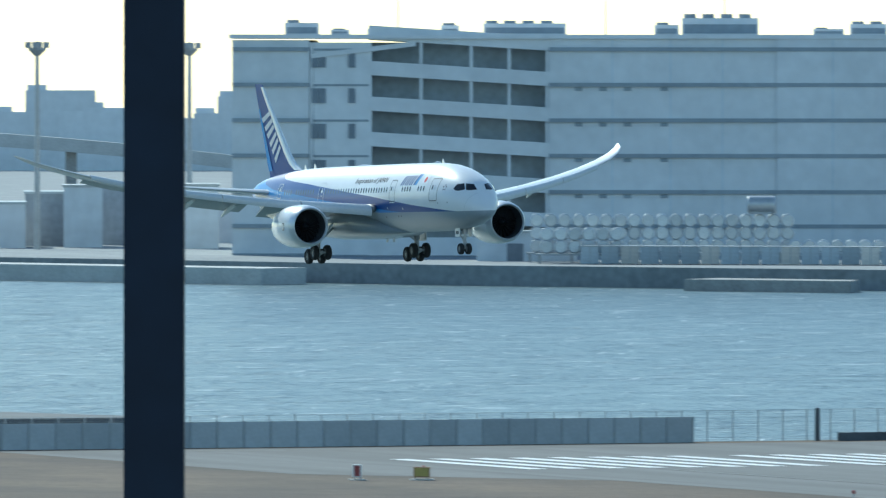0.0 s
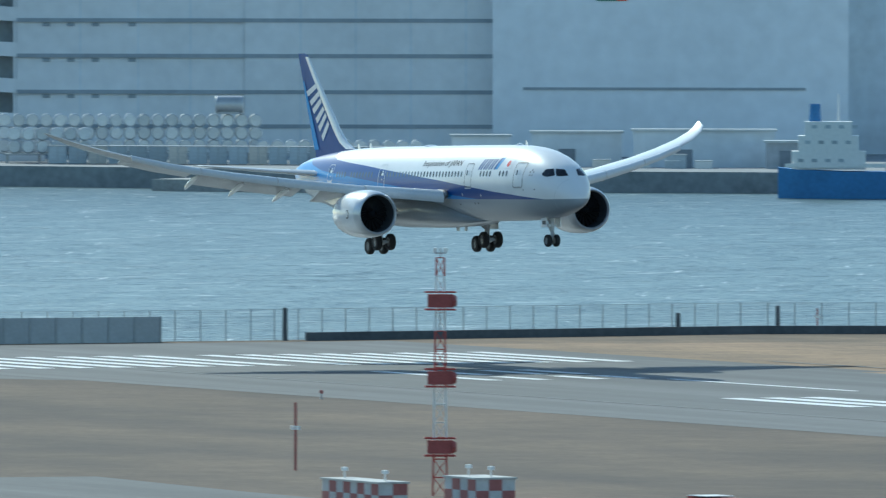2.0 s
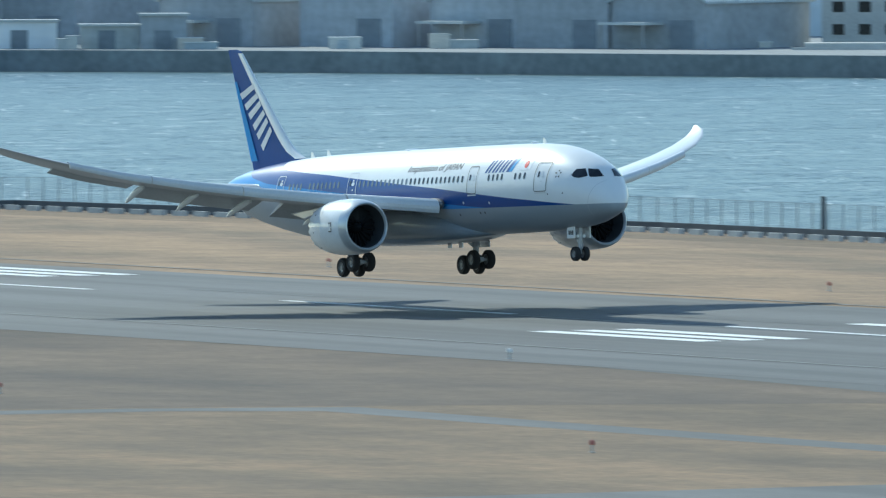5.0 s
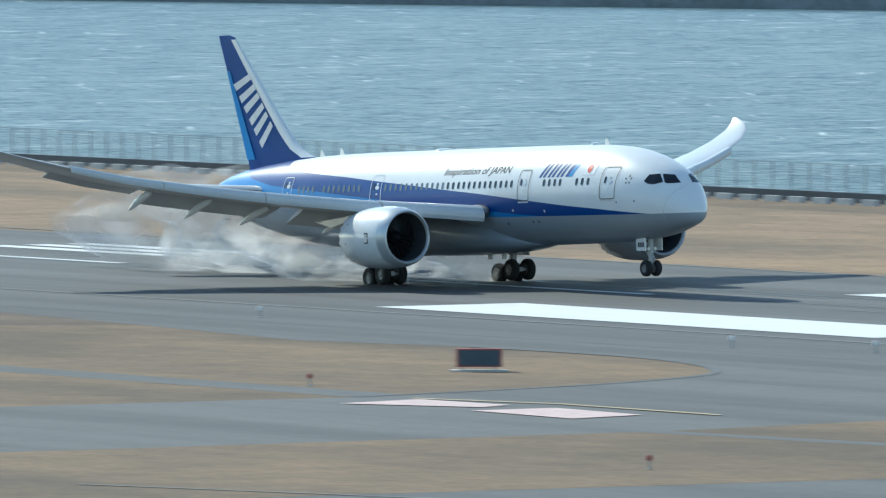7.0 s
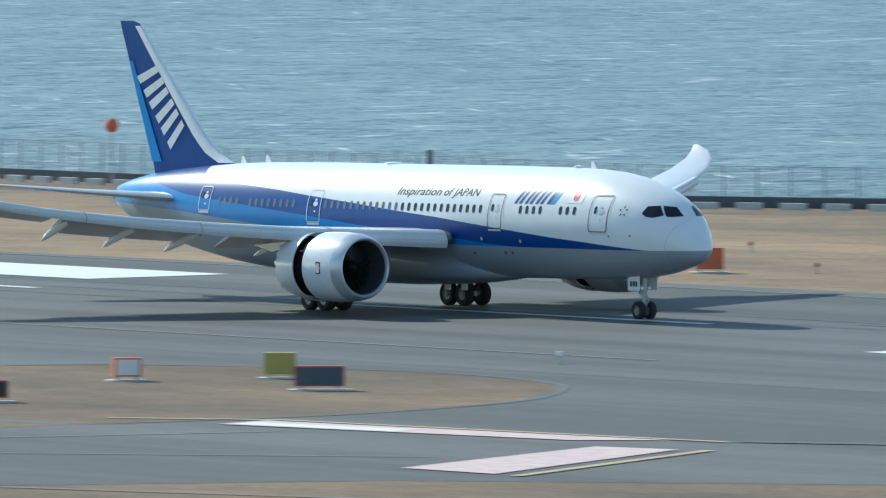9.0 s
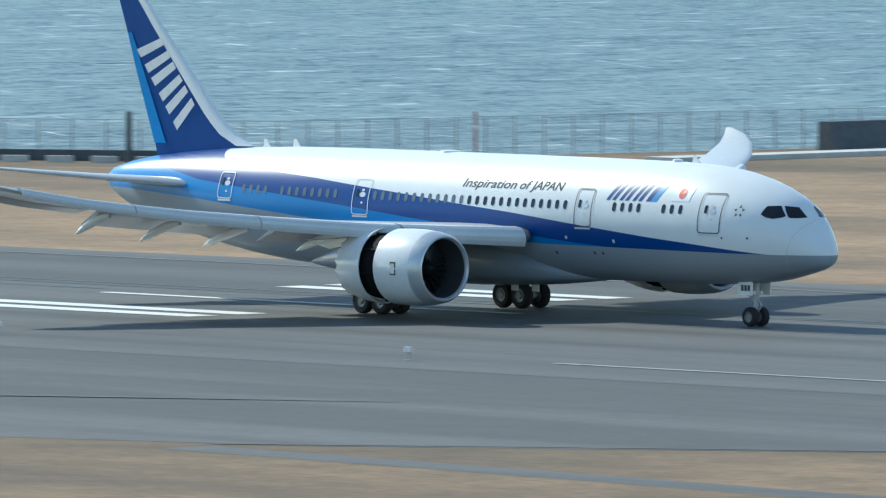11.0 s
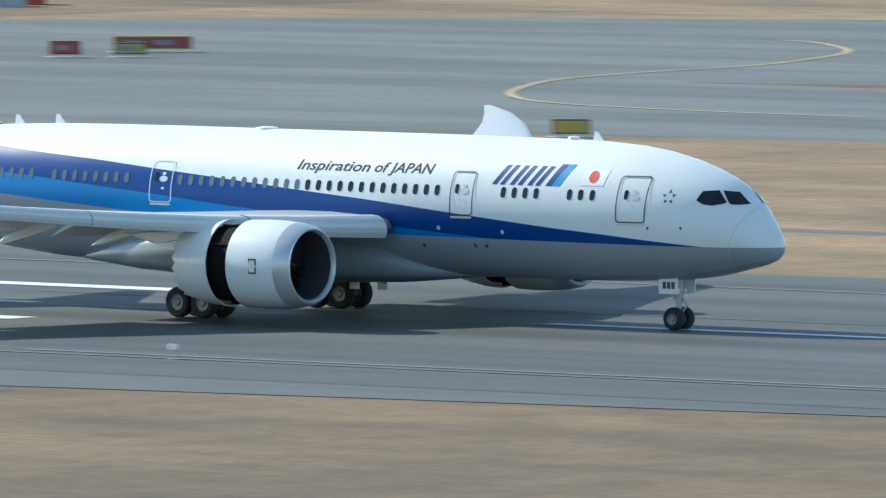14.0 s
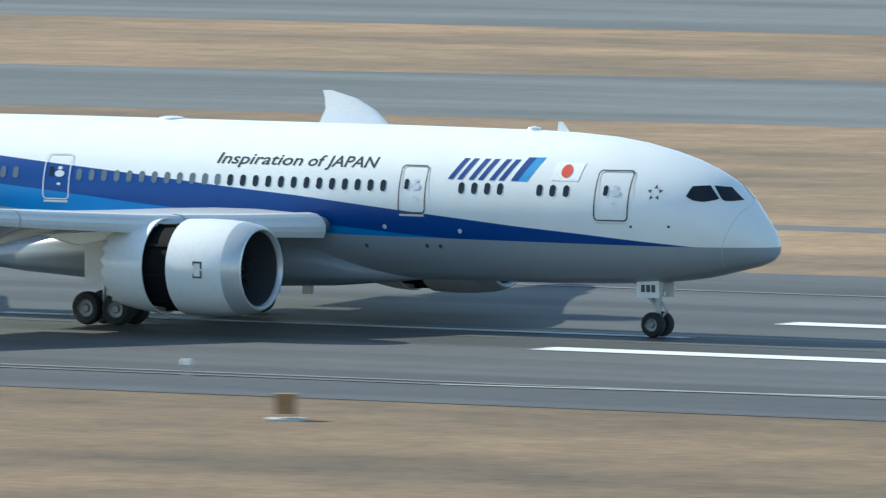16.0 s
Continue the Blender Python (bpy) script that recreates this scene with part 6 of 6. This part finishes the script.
fin.location.x = 0.5

for side in (-1, 1):
    s = Shape()
    rr = []
    for y, le, te, z, th in ((0.4, -46.2, -53.2, 6.1, 0.09), (2.0, -47.6, -53.6, 6.25, 0.09), (5.0, -50.1, -54.5, 6.55, 0.085), (8.0, -52.6, -55.5, 6.9, 0.08), (9.6, -54.0, -56.0, 7.1, 0.06), (9.9, -54.9, -56.1, 7.14, 0.04)):
        rr.append([(le - u + X0, side * y, z + v) for u, v in foil(le - te, th)])
    s.loft(rr)
    part("tailplane", s, WING_GREY, plane, "grey-white horizontal tailplane", True)


def wheel(parent, x, y, z, r, w):
    t = part("wheel", Shape().turn([(-w / 2, r * 0.55), (-w / 2, r * 0.86), (-w * 0.36, r * 0.97), (-w * 0.15, r), (w * 0.15, r), (w * 0.36, r * 0.97), (w / 2, r * 0.86), (w / 2, r * 0.55)], "y", n=28), TYRE, parent, "black tyre", True)
    t.location = (x, y, z)
    m = part("rim", Shape().turn([(-w * 0.42, 0.0), (-w * 0.42, r * 0.2), (-w * 0.3, r * 0.28), (-w * 0.34, r * 0.5), (-w * 0.46, r * 0.56), (w * 0.46, r * 0.56), (w * 0.34, r * 0.5), (w * 0.42, r * 0.2), (w * 0.42, 0.0)], "y", n=20), RIM, parent, "grey metal rim", True)
    m.location = (x, y, z)
    return t


main_legs, bogies = [], []
for side in (-1, 1):
    gx, gy = -28.85 + X0, side * 4.9
    leg = part("gear_leg", Shape().tube((gx, gy, 0.75), (gx + 0.1, gy, 3.6), 0.2, 0.26, 14).tube((gx, gy, 1.9), (gx + 0.1, gy, 4.0), 0.3, 0.32, 14), GEAR, plane, "grey main landing gear leg", True)
    main_legs.append(leg)
    br = Shape().tube((gx, gy, 1.7), (gx + 2.2, gy - side * 0.6, 3.5), 0.09, n=8).tube((gx, gy, 1.7), (gx - 0.4, gy - side * 2.0, 3.4), 0.1, n=8).tube((gx - 0.35, gy, 0.9), (gx - 0.3, gy, 2.0), 0.07, n=8)
    part("drag_brace", br, GEAR, leg)
    part("gear_door", Shape().box(gx - 0.9, gy + side * 0.55, 1.75, gx + 1.0, gy + side * 0.62, 3.6), PAINT, leg, "white main gear door")
    bogie = part("bogie_beam", Shape().box(-0.9, -0.16, -0.14, 0.9, 0.16, 0.14), GEAR, plane, "four-wheel main gear bogie")
    bogies.append((bogie, gx, gy))
    for dx in (-0.73, 0.73):
        part("axle", Shape().tube((dx, -0.75, 0), (dx, 0.75, 0), 0.1, n=10), GEAR, bogie)
        for dy in (-0.62, 0.62):
            wheel(bogie, dx, dy, 0, 0.69, 0.48)
nx = -5.65 + X0
ng = part("nose_gear_leg", Shape().tube((nx, 0, 0.52), (nx + 0.05, 0, 2.6), 0.12, 0.16, 14).tube((nx, 0, 1.25), (nx + 0.05, 0, 3.0), 0.18, 0.2, 14), GEAR, plane, "grey nose landing gear leg", True)
part("drag_brace", Shape().tube((nx, 0.1, 1.3), (nx - 1.3, 0.15, 2.5), 0.07, n=8).tube((nx, -0.1, 1.3), (nx - 1.3, -0.15, 2.5), 0.07, n=8), GEAR, ng)
part("torque_link", Shape().tube((nx + 0.15, 0, 0.75), (nx + 0.45, 0, 1.1), 0.05, n=6).tube((nx + 0.45, 0, 1.1), (nx + 0.17, 0, 1.45), 0.05, n=6), GEAR, ng)
for y in (-0.36, 0.36):
    wheel(ng, nx, y, 0.52, 0.51, 0.38)
for s2 in (-1, 1):
    d = part("gear_door", Shape().box(nx - 0.62, s2 * 0.62 - 0.03, 1.62, nx + 0.42, s2 * 0.62 + 0.03, 2.5), PAINT, ng, "white nose gear door")
    if s2 < 0:
        for k in range(3):
            part("number_bar", Shape().box(nx - 0.4 + 0.24 * k, -0.664, 1.85, nx - 0.22 + 0.24 * k, -0.654, 2.15), OUTLINE, d)
for y in (-0.25, 0.25):
    part("taxi_light", Shape().turn([(0.18, 0.0), (0.18, 0.11), (0.02, 0.09), (0.0, 0)], "x", (nx, y, 1.75), 12), SLAT, ng)

# ---- tyre smoke at touchdown: lumps that rise off the runway ----
puffs = []
rng = random.Random(5)
for k in range(13):
    f = k / 12
    for lane_y in ((-3.5,) if k % 2 else (3.5,)):
        s = Shape()
        bm = bmesh.new()
        bmesh.ops.create_icosphere(bm, subdivisions=3, radius=1.0)
        o = rng.random() * 50
        for v in bm.verts:
            v.co *= 1 + 0.55 * noise.noise(v.co * 1.3 + Vector((o, 0, 0)))
        s.add([v.co.copy() for v in bm.verts], [[v.index for v in q.verts] for q in bm.faces])
        bm.free()
        t = tagged(part("smoke_puff", s, SMOKE, None, "", True), "thin white puff of tyre smoke over the runway", "smoke", "tyre smoke")
        size = (1.9 + 1.5 * (1 - f)) * rng.uniform(0.8, 1.25)
        t.scale = (size * 2.2, size, size * 0.75)
        puffs.append((t, -775 + 62 * f + rng.uniform(-1, 1), LANE + lane_y + rng.uniform(-1, 1), size))


# ---- what moves ----
SAG = 0.12  # how far the body sits low on its gear


def motions():
    # seconds, nose along the runway, height, nose up, heading, right wing low
    rows = [
        (0.0, -1145.29, 15.54, 1.38, -0.29, 0.95),
        (0.5, -1112.10, 14.17, 1.06, -0.41, 1.75),
        (1.0, -1079.55, 12.75, 0.89, -0.47, 1.90),
        (1.5, -1047.26, 11.28, 1.03, -0.42, 1.60),
        (2.0, -1015.16, 9.84, 1.19, -0.33, 0.75),
        (2.5, -982.85, 8.42, 1.35, -0.25, 1.40),
        (3.0, -950.73, 7.05, 1.80, -0.18, 2.35),
        (3.5, -919.03, 5.82, 2.19, -0.10, 2.15),
        (4.0, -887.80, 4.80, 2.51, -0.10, 1.50),
        (4.5, -856.73, 3.87, 2.80, -0.10, 0.85),
        (5.0, -825.81, 2.99, 2.75, -0.12, 0.10),
        (7.5, -680.47, -0.05, 2.55, -0.50, 0.80),
        (8.0, -649.93, -0.10, 2.05, -0.69, 1.10),
        (8.5, -619.98, -0.10, 1.42, -1.16, 0.70),
        (9.0, -590.21, -0.10, 0.85, -1.76, 0.15),
        (9.5, -566.40, -0.06, 0.30, -1.70, 0.00),
        (11.5, -482.09, 0.00, 0.00, -0.25, 0.00),
        (12.0, -456.89, 0.00, 0.00, -0.25, 0.00),
        (12.5, -431.93, 0.00, 0.00, -0.25, 0.00),
        (13.0, -407.53, 0.00, 0.00, -0.25, 0.00),
        (13.5, -383.90, 0.00, 0.00, -0.25, 0.00),
        (14.0, -361.01, 0.00, 0.00, -0.28, 0.00),
        (14.5, -338.77, 0.00, 0.00, -0.32, 0.00),
        (15.0, -316.94, 0.00, 0.00, -0.32, 0.00),
        (15.5, -295.47, 0.01, 0.00, -0.36, 0.00),
        (16.0, -274.22, 0.03, 0.00, -0.40, 0.00),
    ]
    walk(plane, [(t, pose(x - X0, LANE, z - SAG, b, -p, h)) for t, x, z, p, h, b in rows])
    for ob, side in ((wing_r, -1), (wing_l, 1)):
        up = pose(PIV.x, side * PIV.y, PIV.z)
        dn = pose(PIV.x, side * PIV.y, PIV.z, -3.1 * side)
        half = pose(PIV.x, side * PIV.y, PIV.z, -1.6 * side)
        low = pose(PIV.x, side * PIV.y, PIV.z, -4.2 * side)
        walk(ob, [(0.0, up), (8.0, up), (8.5, half), (9.0, dn), (11.5, dn), (14.0, low), (16.0, low)])
    for ob, side in ((sleeve_r, -1), (sleeve_l, 1)):
        a, b = pose(-21.94 + X0, side * 9.72, 2.95), pose(-23.08 + X0, side * 9.72, 2.95)
        walk(ob, [(0.0, a), (8.0, a), (8.5, pose(-22.12 + X0, side * 9.72, 2.95)), (9.3, b), (16.0, b)])
    # the legs hang out in flight and are pressed in on touchdown
    for leg in main_legs:
        walk(leg, [(0.0, pose(0, 0, SAG - 0.45)), (6.8, pose(0, 0, SAG - 0.45)), (7.4, pose(0, 0, SAG)), (16.0, pose(0, 0, SAG))])
    for bogie, gx, gy in bogies:
        up, dn = pose(gx, gy, SAG + 0.26, 0, -13), pose(gx, gy, SAG + 0.7)
        pressed = pose(gx, gy, SAG + 0.79)
        walk(bogie, [(0.0, up), (6.8, up), (7.4, pressed), (9.0, pressed), (10.0, dn), (16.0, dn)])
    walk(ng, [(0.0, pose(0, 0, SAG - 0.1)), (9.0, pose(0, 0, SAG - 0.1)), (9.8, pose(0, 0, SAG)), (16.0, pose(0, 0, SAG))])
    for ob, x, y, size in puffs:
        start = 5.9 + (x + 775) / 62 * 1.4
        lo, up = pose(x, y, -9), pose(x + 1.5, y, size * 0.55)
        far = pose(x - 4, y + 2, size * 1.0)
        walk(ob, [(0.0, lo), (start, lo), (start + 0.35, up), (9.0, far), (12.0, pose(x - 6, y + 3, -9)), (16.0, pose(x - 6, y + 3, -9))])


motions()
